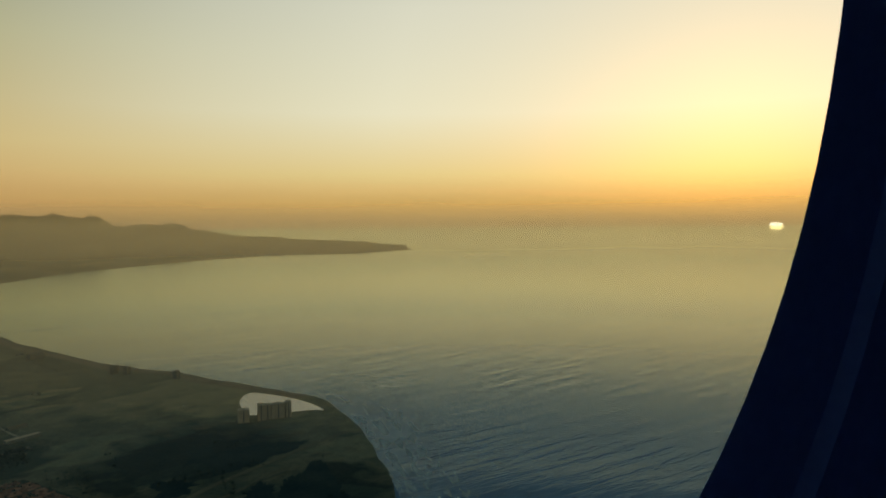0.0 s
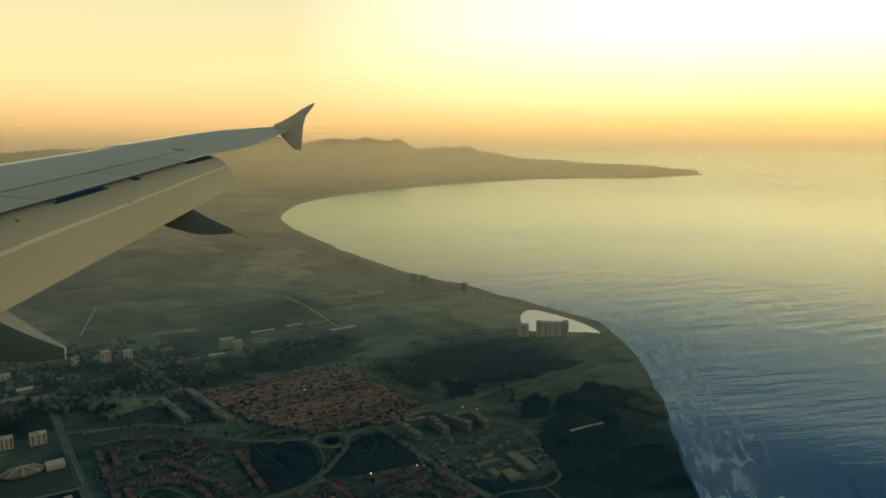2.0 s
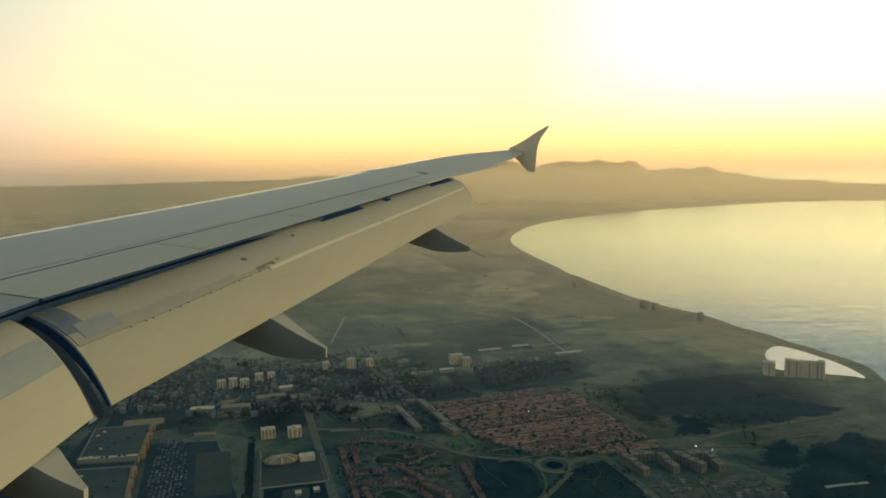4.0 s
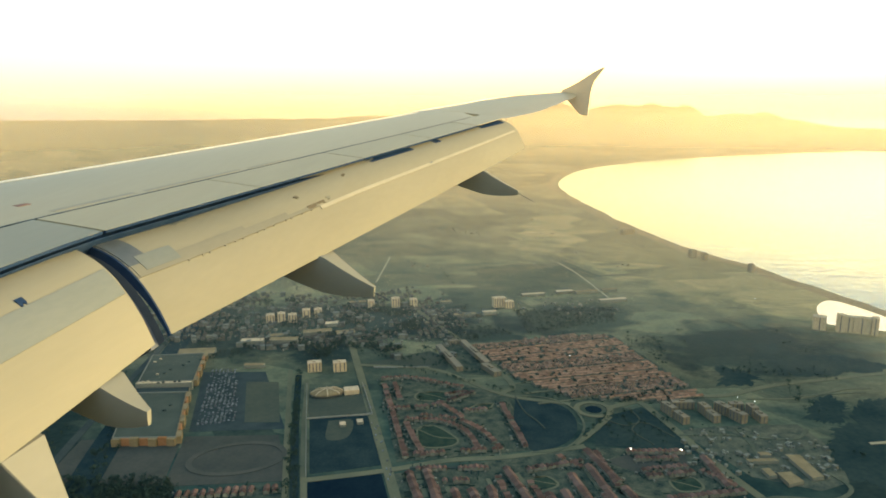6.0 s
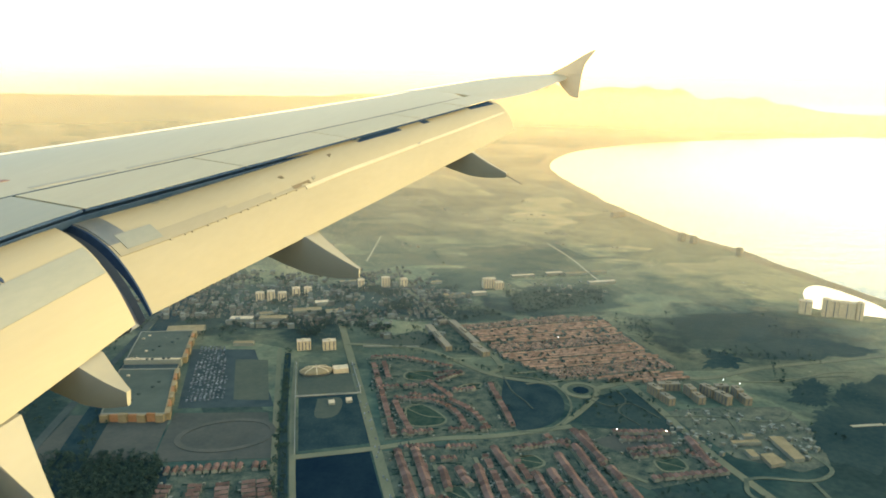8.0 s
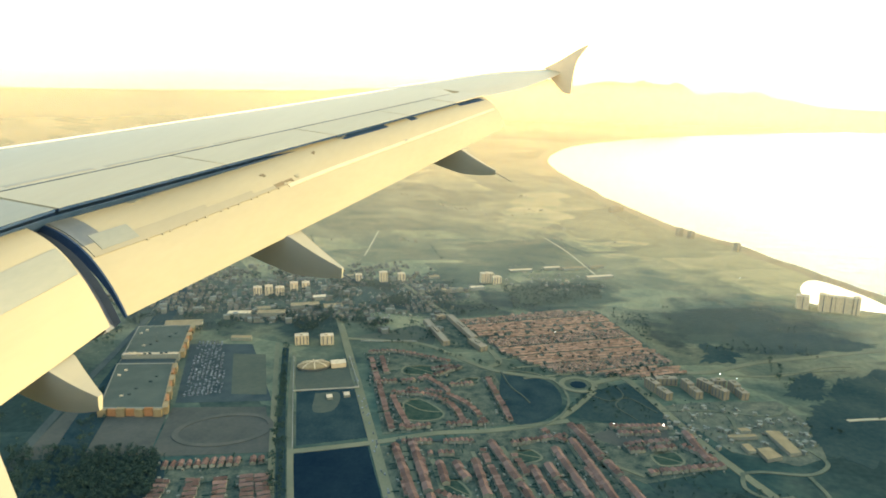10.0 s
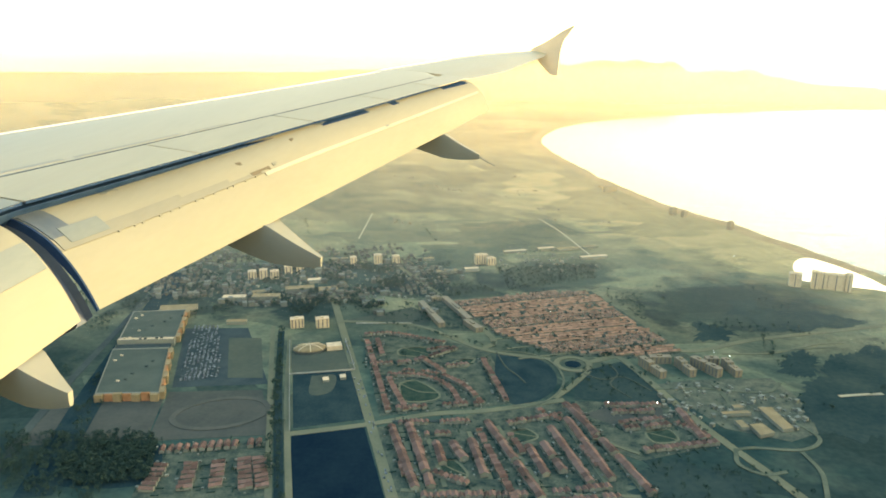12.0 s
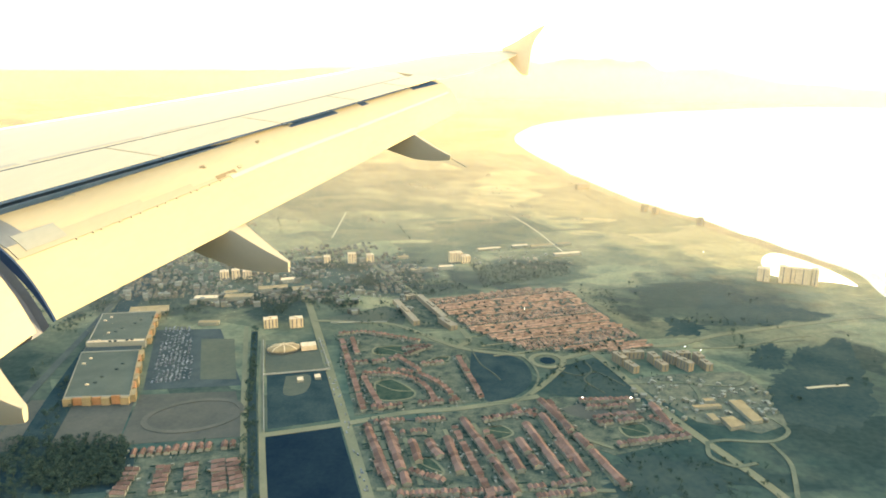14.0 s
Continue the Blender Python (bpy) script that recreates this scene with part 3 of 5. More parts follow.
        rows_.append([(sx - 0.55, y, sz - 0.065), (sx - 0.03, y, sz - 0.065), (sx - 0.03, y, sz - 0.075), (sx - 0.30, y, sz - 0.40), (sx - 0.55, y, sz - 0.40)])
    part("flap_cove", loft(rows_), M_COVE, wing, "block painted dark as the shade of the hollow above the flap")

    # flaps: rounded nose, grey seal band, rear tab
    def flap_curve(y, n=14):
        sx, sz = slot_point(y)
        tx, tz = flap_te(y)
        gap = float(np.interp(y, (6.4, 7.2, 8.2, 9.4), (0.10, 0.10, 0.06, 0.008)))
        if y < 6.4:
            gap = 0.055
        p0, p1, p2 = (sx - 0.28, sz - gap - 0.03), (sx + 0.40 * (tx - sx) + 0.06, sz - gap + 0.015), (tx, tz)
        pts = []
        for i in range(n + 1):
            s = i / n
            pts.append(((1 - s) ** 2 * p0[0] + 2 * s * (1 - s) * p1[0] + s * s * p2[0], (1 - s) ** 2 * p0[1] + 2 * s * (1 - s) * p1[1] + s * s * p2[1]))
        return pts

    def flap_piece(name, ys, s0, s1, material, label, proud=0.0, thick=0.12):
        rows_ = []
        for y in ys:
            cur = flap_curve(y, 28)
            a, b = int(round(s0 * 28)), int(round(s1 * 28))
            top = cur[a:b + 1]
            ring_ = []
            for i, (x, z) in enumerate(top):
                ring_.append((x + proud * 0.6, y, z + proud))
            for i, (x, z) in reversed(list(enumerate(top))):
                s = (a + i) / 28
                d = thick * (1.0 - s) + 0.008
                ring_.append((x - d * 0.8, y, z - d))
            rows_.append(ring_)
        ob = part(name, loft(rows_), material, wing, label)
        return auto_smooth(ob, 40)

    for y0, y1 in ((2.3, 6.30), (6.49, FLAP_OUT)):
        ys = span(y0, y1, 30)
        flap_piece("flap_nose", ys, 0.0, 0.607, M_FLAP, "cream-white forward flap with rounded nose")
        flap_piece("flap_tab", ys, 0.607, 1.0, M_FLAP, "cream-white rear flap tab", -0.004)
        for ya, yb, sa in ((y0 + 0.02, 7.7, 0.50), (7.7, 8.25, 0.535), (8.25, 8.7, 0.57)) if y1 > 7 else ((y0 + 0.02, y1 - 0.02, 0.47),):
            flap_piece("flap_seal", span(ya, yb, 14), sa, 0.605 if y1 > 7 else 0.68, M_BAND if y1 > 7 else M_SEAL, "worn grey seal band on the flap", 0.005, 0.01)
    # filler at the cut between the flaps, the gap's shade painted blue-grey
    rib = []
    for y in (6.31, 6.33, 6.45, 6.47):
        cur = flap_curve(y, 18)
        off = 0.06 if y in (6.31, 6.47) else 0.11
        rib.append([(x - off * 0.8, y, z - off) for x, z in cur] + [(x - 0.22, y, z - 0.20) for x, z in reversed(cur)])
    part("flap_joint", loft(rib), M_GAP, wing, "filler with the shade of the gap between the flaps painted in")
    # cap over the outboard flap's end, coloured dark for the gap's shade
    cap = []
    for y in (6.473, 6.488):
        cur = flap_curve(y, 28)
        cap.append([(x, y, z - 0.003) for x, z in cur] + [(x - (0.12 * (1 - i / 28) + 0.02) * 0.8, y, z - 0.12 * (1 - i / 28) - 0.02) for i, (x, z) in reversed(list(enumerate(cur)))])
    part("flap_end_cap", loft(cap), M_COVE, wing, "end face of the outboard flap, painted dark as gap shade")
    rows_ = []
    for y in span(6.50, 6.70, 6):
        cur = flap_curve(y, 28)[2:15]
        w = 0.006
        rows_.append([(x + w * .6, y, z + w) for x, z in cur] + [(x - .01, y, z - .01) for x, z in reversed(cur)])
    auto_smooth(part("flap_end_plate", loft(rows_), M_PLATE, wing, "dark grey metal end plate on the flap"))
    rows_ = []
    for y in span(6.60, 6.94, 6):
        cur = flap_curve(y, 28)[12:17]
        rows_.append([(x + 0.005, y, z + 0.008) for x, z in cur] + [(x - 0.01, y, z - 0.01) for x, z in reversed(cur)])
    auto_smooth(part("flap_doubler", loft(rows_), M_SEAL, wing, "worn grey doubler plate on the flap"))

    # scuffs, small brackets and drain marks on the flap
    for y0, y1, s0, s1, m_ in ((8.62, 8.80, 0.56, 0.59, M_SCUFF), (8.54, 8.66, 0.57, 0.60, M_SCUFF), (8.86, 8.92, 0.54, 0.56, M_BAND), (8.50, 8.55, 0.40, 0.42, M_SCUFF), (9.35, 9.40, 0.34, 0.36, M_SCUFF), (9.95, 10.1, 0.08, 0.24, M_SEAL),
                               (10.9, 10.96, 0.60, 0.63, M_SEAL), (5.5, 5.56, 0.4, 0.44, M_COVE), (7.2, 7.35, 0.05, 0.2, M_SEAL), (6.75, 7.3, 0.0, 0.08, M_BAND)):
        rows_ = []
        for i in range(5):
            y = y0 + (y1 - y0) * i / 4
            cur = flap_curve(y, 50)
            a, b = int(s0 * 50), max(int(s1 * 50), int(s0 * 50) + 1)
            b += random.choice((0, 0, 1))
            (xa, za), (xb, zb) = cur[a], cur[b]
            rows_.append([(xa + 0.005, y, za + 0.006), (xb + 0.004, y, zb + 0.005), (xb, y, zb - 0.004), (xa, y, za - 0.004)])
        part("scuff_mark", loft(rows_), m_, wing, "small dark scuff or bracket on the flap")
    # seam where the rear tab begins, its edge highlight painted pale, and faint stencil strips on the wing skin by the
    # hinge line
    flap_piece("flap_seam", span(8.7, FLAP_OUT - 0.1, 30), 0.60, 0.636, M_SEAM, "seam along the flap with its highlight painted pale", 0.004, 0.006)
    for y0, y1, u0, u1 in ((6.75, 7.5, 0.555, 0.572), (7.6, 8.7, 0.560, 0.574), (8.8, 9.3, 0.566, 0.576)):
        rows_ = [[skin_point(u0, y, 0.003), skin_point(u1, y, 0.003), skin_point(u1, y, -0.01), skin_point(u0, y, -0.01)] for y in span(y0, y1, 8)]
        part("stencil_strip", loft(rows_), M_STENCIL, wing, "faint worn grey stencil strip on the wing skin")
    # row of worn dashes along the seal
    for k in range(13):
        y0 = 6.98 + k * 0.13 + 0.03 * math.sin(k * 2.3)
        (xa, za), (xb, zb) = flap_curve(y0, 60)[36], flap_curve(y0, 60)[37]
        bm = loft([[(xa + 0.006, y, za + 0.007), (xb + 0.006, y, zb + 0.007), (xb, y, zb - 0.01), (xa, y, za - 0.01)] for y in (y0, y0 + 0.07)])
        part("seal_dash", bm, M_BAND, wing)
    # dark strips laid on the flap, painting the shade of open slots outboard
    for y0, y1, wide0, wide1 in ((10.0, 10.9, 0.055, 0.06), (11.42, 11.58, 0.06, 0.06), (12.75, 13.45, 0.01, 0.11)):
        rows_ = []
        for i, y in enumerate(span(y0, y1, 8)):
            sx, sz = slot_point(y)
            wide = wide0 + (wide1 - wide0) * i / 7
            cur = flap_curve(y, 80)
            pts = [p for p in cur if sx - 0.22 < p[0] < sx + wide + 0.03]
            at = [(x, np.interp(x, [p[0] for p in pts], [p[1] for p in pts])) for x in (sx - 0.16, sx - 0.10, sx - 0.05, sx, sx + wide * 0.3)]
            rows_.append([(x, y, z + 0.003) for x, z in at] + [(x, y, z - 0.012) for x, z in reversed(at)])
        part("painted_slot_shade", loft(rows_), M_COVE, wing, "dark strip on the flap, painted as the shade of a slot")
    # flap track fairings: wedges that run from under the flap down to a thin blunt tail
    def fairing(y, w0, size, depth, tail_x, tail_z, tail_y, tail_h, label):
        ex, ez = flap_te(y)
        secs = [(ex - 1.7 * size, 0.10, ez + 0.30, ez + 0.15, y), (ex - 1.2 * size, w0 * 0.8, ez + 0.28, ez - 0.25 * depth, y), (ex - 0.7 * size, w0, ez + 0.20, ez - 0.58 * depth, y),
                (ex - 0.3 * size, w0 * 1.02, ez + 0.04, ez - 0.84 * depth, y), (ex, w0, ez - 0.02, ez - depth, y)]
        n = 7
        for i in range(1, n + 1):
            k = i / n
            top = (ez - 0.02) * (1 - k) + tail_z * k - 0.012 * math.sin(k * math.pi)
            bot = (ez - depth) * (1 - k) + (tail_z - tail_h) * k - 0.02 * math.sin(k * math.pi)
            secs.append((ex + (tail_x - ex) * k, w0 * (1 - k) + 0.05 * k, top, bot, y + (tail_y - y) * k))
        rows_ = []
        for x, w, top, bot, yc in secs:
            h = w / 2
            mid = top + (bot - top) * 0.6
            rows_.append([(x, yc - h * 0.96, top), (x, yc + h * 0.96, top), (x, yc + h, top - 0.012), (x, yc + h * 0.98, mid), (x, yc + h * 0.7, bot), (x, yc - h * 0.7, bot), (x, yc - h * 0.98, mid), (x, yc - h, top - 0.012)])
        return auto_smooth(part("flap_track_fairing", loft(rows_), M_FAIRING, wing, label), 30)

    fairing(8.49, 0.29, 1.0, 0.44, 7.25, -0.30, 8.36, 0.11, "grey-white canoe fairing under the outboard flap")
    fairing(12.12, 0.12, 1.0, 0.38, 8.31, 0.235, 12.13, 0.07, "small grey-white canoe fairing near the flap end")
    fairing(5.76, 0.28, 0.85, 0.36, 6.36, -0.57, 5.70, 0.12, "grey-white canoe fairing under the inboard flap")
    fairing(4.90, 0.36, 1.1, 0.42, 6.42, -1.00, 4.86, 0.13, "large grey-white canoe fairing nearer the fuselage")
    # static wicks: thin dark rods behind the fairings and the tip
    for a_, b_ in (((8.30, 12.13, 0.20), (8.56, 12.17, 0.08)), ((7.24, 8.36, -0.36), (7.42, 8.40, -0.45)), ((8.36, 15.0, 1.325), (8.44, 15.02, 1.318)), ((8.50, 15.5, 1.37), (8.58, 15.52, 1.363)), ((8.63, 16.0, 1.42), (8.71, 16.02, 1.413))):
        rows_ = [[(c[0], c[1] + 0.006 * math.cos(k * 1.571), c[2] + 0.006 * math.sin(k * 1.571)) for k in range(4)] for c in (a_, b_)]
        part("static_wick", loft(rows_), M_LINE, wing, "thin dark static wick")

    # wing tip fence with upper and lower fins
    def plate(name, outline, y, t, label):
        bm = bmesh.new()
        a = [bm.verts.new((x, y - t, z)) for x, z in outline]
        b = [bm.verts.new((x, y + t, z)) for x, z in outline]
        bm.faces.new(a)
        bm.faces.new(list(reversed(b)))
        n = len(outline)
        for i in range(n):
            j = (i + 1) % n
            bm.faces.new((a[i], b[i], b[j], a[j]))
        bmesh.ops.bevel(bm, geom=list(bm.edges), offset=t * 0.5, segments=1, affect="EDGES")
        return part(name, bm, M_FENCE, wing, label)

    plate("upper_fin", [(8.50, 1.60), (8.85, 1.80), (9.12, 2.03), (9.31, 2.155), (9.37, 2.165), (9.28, 2.02), (9.17, 1.86), (9.15, 1.70), (9.15, 1.60)], 16.99, 0.025, "upper fin of the tip fence")
    plate("lower_fin", [(8.52, 1.615), (9.146, 1.615), (9.146, 1.14), (8.99, 1.14), (8.64, 1.45)], 16.99, 0.022, "lower fin of the tip fence, in shade")
    rows_ = [[skin_point(0.462, y, 0.004), skin_point(0.478, y, 0.004), skin_point(0.478, y, -0.01), skin_point(0.462, y, -0.01)] for y in (6.74, 6.78, 6.84)]
    part("paint_mark", loft(rows_), M_RED, wing, "small faded red paint mark on the wing skin")
    return wing


build_wing()


# ---------------------------------------------------------------- cabin round the camera
def opening(n=72):
    """The outline of the window opening in its wall: a rounded oval."""
    pts = []
    for i in range(n):
        a = 2 * math.pi * i / n
        c, s = math.cos(a), math.sin(a)
        w, h = (0.755, 0.84) if c > 0 else (1.15, 1.15)
        if c <= 0:
            h = 0.84 + 0.31 * min(1.0, -c * 2.2)
        e = 2 / 2.15
        pts.append((9.47 + w * math.copysign(abs(c) ** e, c), 2.50 + h * math.copysign(abs(s) ** e, s)))
    return pts


def build_cabin():
    y_in, y_out = 2.15, 2.27
    hole = opening()
    n = len(hole)
    x0, x1, z0, z1 = 7.4, 12.4, 0.6, 4.4

    def edge_point(px, pz):
        cx, cz = 9.47, 2.5
        dx, dz = px - cx, pz - cz
        k = min(((x1 if dx > 0 else x0) - cx) / dx if abs(dx) > 1e-6 else 1e9, ((z1 if dz > 0 else z0) - cz) / dz if abs(dz) > 1e-6 else 1e9)
        return cx + dx * k, cz + dz * k
    bm = bmesh.new()
    loops = []
    for y, grow in ((y_in - 0.03, 0.20), (y_in - 0.012, 0.185), (y_in - 0.004, 0.02), (y_in, 0.0), (y_out, 0.30)):
        loops.append([bm.verts.new((9.47 + (px - 9.47) * (1 + grow), y, 2.5 + (pz - 2.5) * (1 + grow))) for px, pz in hole])
    outer_in = [bm.verts.new((*edge_point(px, pz)[:1], y_in - 0.03, edge_point(px, pz)[1])) for px, pz in hole]
    outer_out = [bm.verts.new((edge_point(px, pz)[0], y_out, edge_point(px, pz)[1])) for px, pz in hole]
    seq = [outer_in] + loops + [outer_out]
    for a, b in zip(seq, seq[1:] + [seq[0]]):
        for i in range(n):
            j = (i + 1) % n
            bm.faces.new((a[i], a[j], b[j], b[i]))
    wall = part("wall_east", bm, M_CABIN, None, "", False)
    auto_smooth(wall, 30)
    wall.matrix_world = WING_POSE
    tagged(wall, "dark cabin side wall with an oval window opening", "wall", kind="structure")

    def slab(name, a, b, label, cat):
        bm = bmesh.new()
        bmesh.ops.create_cube(bm, size=1.0)
        for v in bm.verts:
            v.co = [(lo + hi) / 2 + c * (hi - lo) for lo, hi, c in zip(a, b, v.co)]
        ob = part(name, bm, M_CABIN, None)
        ob.matrix_world = WING_POSE
        tagged(ob, label, cat, kind="structure")
    # unseen slabs that close the box, added to keep light off the window wall
    slab("wall_north", (x0 - 0.1, -0.6, z0), (x0, y_out, z1), "unseen partition ahead of the camera, added to keep light out", "wall")
    slab("wall_south", (x1, -0.6, z0), (x1 + 0.1, y_out, z1), "unseen partition behind the camera, added to keep light out", "wall")
    slab("wall_west", (x0, -0.7, z0), (x1, -0.6, z1), "unseen far cabin wall, added to keep light out", "wall")
    slab("floor", (x0 - 0.1, -0.7, z0 - 0.1), (x1 + 0.1, y_out, z0), "unseen cabin floor, added to keep light out", "floor")
    slab("ceiling", (x0 - 0.1, -0.7, z1), (x1 + 0.1, y_out, z1 + 0.1), "unseen cabin ceiling, added to keep light out", "ceiling")


build_cabin()


# ---------------------------------------------------------------- the town
GROUND = 2.5
U = Vector((0.893, 0.450))     # along the cross street
V = Vector((0.428, -0.904))    # along the long straight road, towards the aircraft

M_ROAD = mat("pale_worn_asphalt", (0.112, 0.115, 0.070), (0.170, 0.158, 0.092), 0.9, 0.0, 0.02, 0.3)
M_ASPHALT = mat("dark_asphalt", (0.039, 0.051, 0.046), (0.068, 0.080, 0.065), 0.9, 0.0, 0.02, 0.3)
M_DIRT = mat("bare_dirt", (0.046, 0.060, 0.047), (0.097, 0.102, 0.067), 0.95, 0.0, 0.016, 0.14, 0, 0.9)
M_LOT = mat("town_yards", (0.023, 0.041, 0.033), (0.124, 0.127, 0.080), 0.95, 0.0, 0.07, 0.35, 0, 0.5)
M_DARKFIELD = mat("dark_wet_field", (0.005, 0.015, 0.023), (0.012, 0.026, 0.031), 0.95, 0.0, 0.015, 0.2)
M_PARKING = mat("car_park_asphalt", (0.034, 0.050, 0.047), (0.058, 0.074, 0.066), 0.9, 0.0, 0.03, 0.4)
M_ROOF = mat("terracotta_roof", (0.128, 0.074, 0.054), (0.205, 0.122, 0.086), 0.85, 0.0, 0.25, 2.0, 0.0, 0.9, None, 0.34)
# paler copy of the roof tiles, haze painted in for the distant estate
M_ROOF_PALE = mat("tile_roof_paled_by_haze", (0.230, 0.133, 0.082), (0.330, 0.195, 0.118), 0.85, 0.0, 0.25, 2.0, 0.0, 0.9, None, 0.28)
M_WALL = mat("cream_render", (0.163, 0.161, 0.121), (0.233, 0.226, 0.165), 0.85, 0.0, 0.6, 4, 0, 0.8, None, 0.15)
M_BLOCK = mat("white_render", (0.476, 0.358, 0.218), (0.634, 0.477, 0.281), 0.8, 0.0, 0.15, 2)
M_GLASS = mat("dark_window_glass", (0.06, 0.065, 0.06), (0.10, 0.10, 0.085), 0.3, 0.0, 0.5, 4)
M_TINROOF = mat("grey_sheet_roof", (0.062, 0.074, 0.056), (0.090, 0.102, 0.074), 0.85, 0.0, 0.03, 0.5)
M_ORANGE = mat("orange_facade", (0.289, 0.136, 0.060), (0.357, 0.178, 0.085), 0.8, 0.0, 0.2, 2)
M_TANROOF = mat("tan_sheet_roof", (0.207, 0.153, 0.080), (0.305, 0.224, 0.116), 0.85, 0.0, 0.1, 1)
M_LEAF = mat("dark_foliage", (0.023, 0.045, 0.036), (0.053, 0.077, 0.054), 0.9, 0.0, 0.3, 2, 0, 0.9)
M_TRACK = mat("pale_sandy_track", (0.075, 0.088, 0.058), (0.150, 0.150, 0.092), 0.95, 0.0, 0.03, 0.3)
M_YARD = mat("trampled_works_yard", (0.055, 0.070, 0.052), (0.152, 0.145, 0.090), 0.95, 0.0, 0.06, 0.3, 0, 0.5)
M_SLAB = mat("tan_render", (0.201, 0.166, 0.109), (0.275, 0.223, 0.146), 0.85, 0.0, 0.2, 2, 0, 0.8)
M_GARDEN = mat("small_park_grass", (0.020, 0.040, 0.029), (0.049, 0.068, 0.042), 0.95, 0.0, 0.08, 0.5)
M_DRYTRACK = mat("dry_farm_track", (0.32, 0.27, 0.165), (0.42, 0.35, 0.215), 0.95, 0.0, 0.03, 0.3)
M_HEATH = mat("heath_scrub", (0.016, 0.034, 0.033), (0.048, 0.068, 0.052), 0.95, 0.0, 0.012, 0.15, 0, 0.7)
M_SCRUB = mat("dark_scrub_field", (0.013, 0.029, 0.032), (0.033, 0.053, 0.047), 0.95, 0.0, 0.03, 0.3)
M_CAR = mat("car_paint", (0.05, 0.065, 0.065), (0.19, 0.20, 0.19), 0.5, 0.0, 0.12, 0.5, 0, 0.5, None, 0.85)
M_SPORT = mat("trodden_brown_earth", (0.050, 0.056, 0.045), (0.092, 0.088, 0.066), 0.95, 0.0, 0.022, 0.2, 0, 0.8)
M_WORN = mat("worn_track_earth", (0.060, 0.064, 0.050), (0.108, 0.102, 0.076), 0.95, 0.0, 0.03, 0.3, 0, 0.7)
M_FARM = mat("weathered_farm_walls", (0.19, 0.155, 0.10), (0.33, 0.265, 0.17), 0.9, 0.0, 0.1, 1, 0, 0.8, None, 0.3)
M_LIMEWALL = mat("old_limewash", (0.25, 0.235, 0.18), (0.36, 0.33, 0.25), 0.9, 0.0, 0.1, 1)
M_TOWNROOF = mat("weathered_town_roofs", (0.070, 0.068, 0.052), (0.150, 0.128, 0.088), 0.9, 0.0, 0.08, 1, 0, 0.9, None, 0.35)
M_TOWNWALL = mat("weathered_town_walls", (0.095, 0.100, 0.080), (0.170, 0.168, 0.128), 0.9, 0.0, 0.1, 1, 0, 0.9, None, 0.3)
M_SUN = bpy.data.materials.new("setting_sun")
M_SUN.use_nodes = True
M_SUN.node_tree.nodes["Principled BSDF"].inputs["Emission Color"].default_value = (1, 0.9, 0.72, 1)
M_SUN.node_tree.nodes["Principled BSDF"].inputs["Emission Strength"].default_value = 6.0
M_LAMP = bpy.data.materials.new("floodlight")
M_LAMP.use_nodes = True
M_LAMP.node_tree.nodes["Principled BSDF"].inputs["Emission Color"].default_value = (1, 0.97, 0.85, 1)
M_LAMP.node_tree.nodes["Principled BSDF"].inputs["Emission Strength"].default_value = 4.0


def at_ground(x, y):
    return float(dish(np.array(x), np.array(y))) + GROUND


def patch(name, pts, material, lift, label, category, curve=False):
    """A flat parcel of ground, a slab a little above the plain."""
    line = [Vector(p) for p in (smooth_line(pts + pts[:1], 6)[:-1] if curve else pts)]
    n = len(line)
    top = [(p.x, p.y, at_ground(p.x, p.y) + lift) for p in line]
    low = [(x, y, z - 0.6) for x, y, z in top]
    faces = [tuple(range(n))] + [(i, i + n, (i + 1) % n + n, (i + 1) % n) for i in range(n)]
    ob = mesh_ob(name, top + low, faces, material)
    bm = bmesh.new()
    bm.from_mesh(ob.data)
    bmesh.ops.recalc_face_normals(bm, faces=bm.faces)
    bm.to_mesh(ob.data)
    bm.free()
    return tagged(ob, label, category, kind="structure")


road_count = [0]


def road(pts, width, label, material=None, lift=0.42, curve=True):
    line = smooth_line(pts, 8) if curve and len(pts) > 2 else np.array([np.array(pts[0]) + (np.array(pts[-1]) - np.array(pts[0])) * s for s in np.linspace(0, 1, 12)])
    verts, faces = [], []
    road_count[0] += 1
    lift += 0.012 * road_count[0]
    for i, p in enumerate(line):
        d = line[min(i + 1, len(line) - 1)] - line[max(i - 1, 0)]
        nrm = np.array((-d[1], d[0])) / (np.hypot(*d) + 1e-9)
        for w, dz in ((-0.5, -0.5), (-0.5, 0.0), (0.5, 0.0), (0.5, -0.5)):
            q = p + nrm * w * width
            verts.append((q[0], q[1], at_ground(*q) + lift + dz))
    for i in range(len(line) - 1):
        for j in range(3):
            a = i * 4 + j
            faces.append((a, a + 1, a + 5, a + 4))
    ob = mesh_ob("road", verts, faces, material or M_ROAD)
    return tagged(ob, label, "road", kind="structure")


def within(x, y, ring):
    """Whether a point of the plan lies inside a ring of corners."""
    odd = False
    for (ax, ay), (bx, by) in zip(ring, list(ring[1:]) + [ring[0]]):
        if (ay > y) != (by > y) and x < ax + (y - ay) * (bx - ax) / (by - ay):
            odd = not odd
    return odd


def uv(o, a, b):
    """A point a metres along the cross street and b metres along the straight road from o."""
    return (o[0] + U.x * a + V.x * b, o[1] + U.y * a + V.y * b)


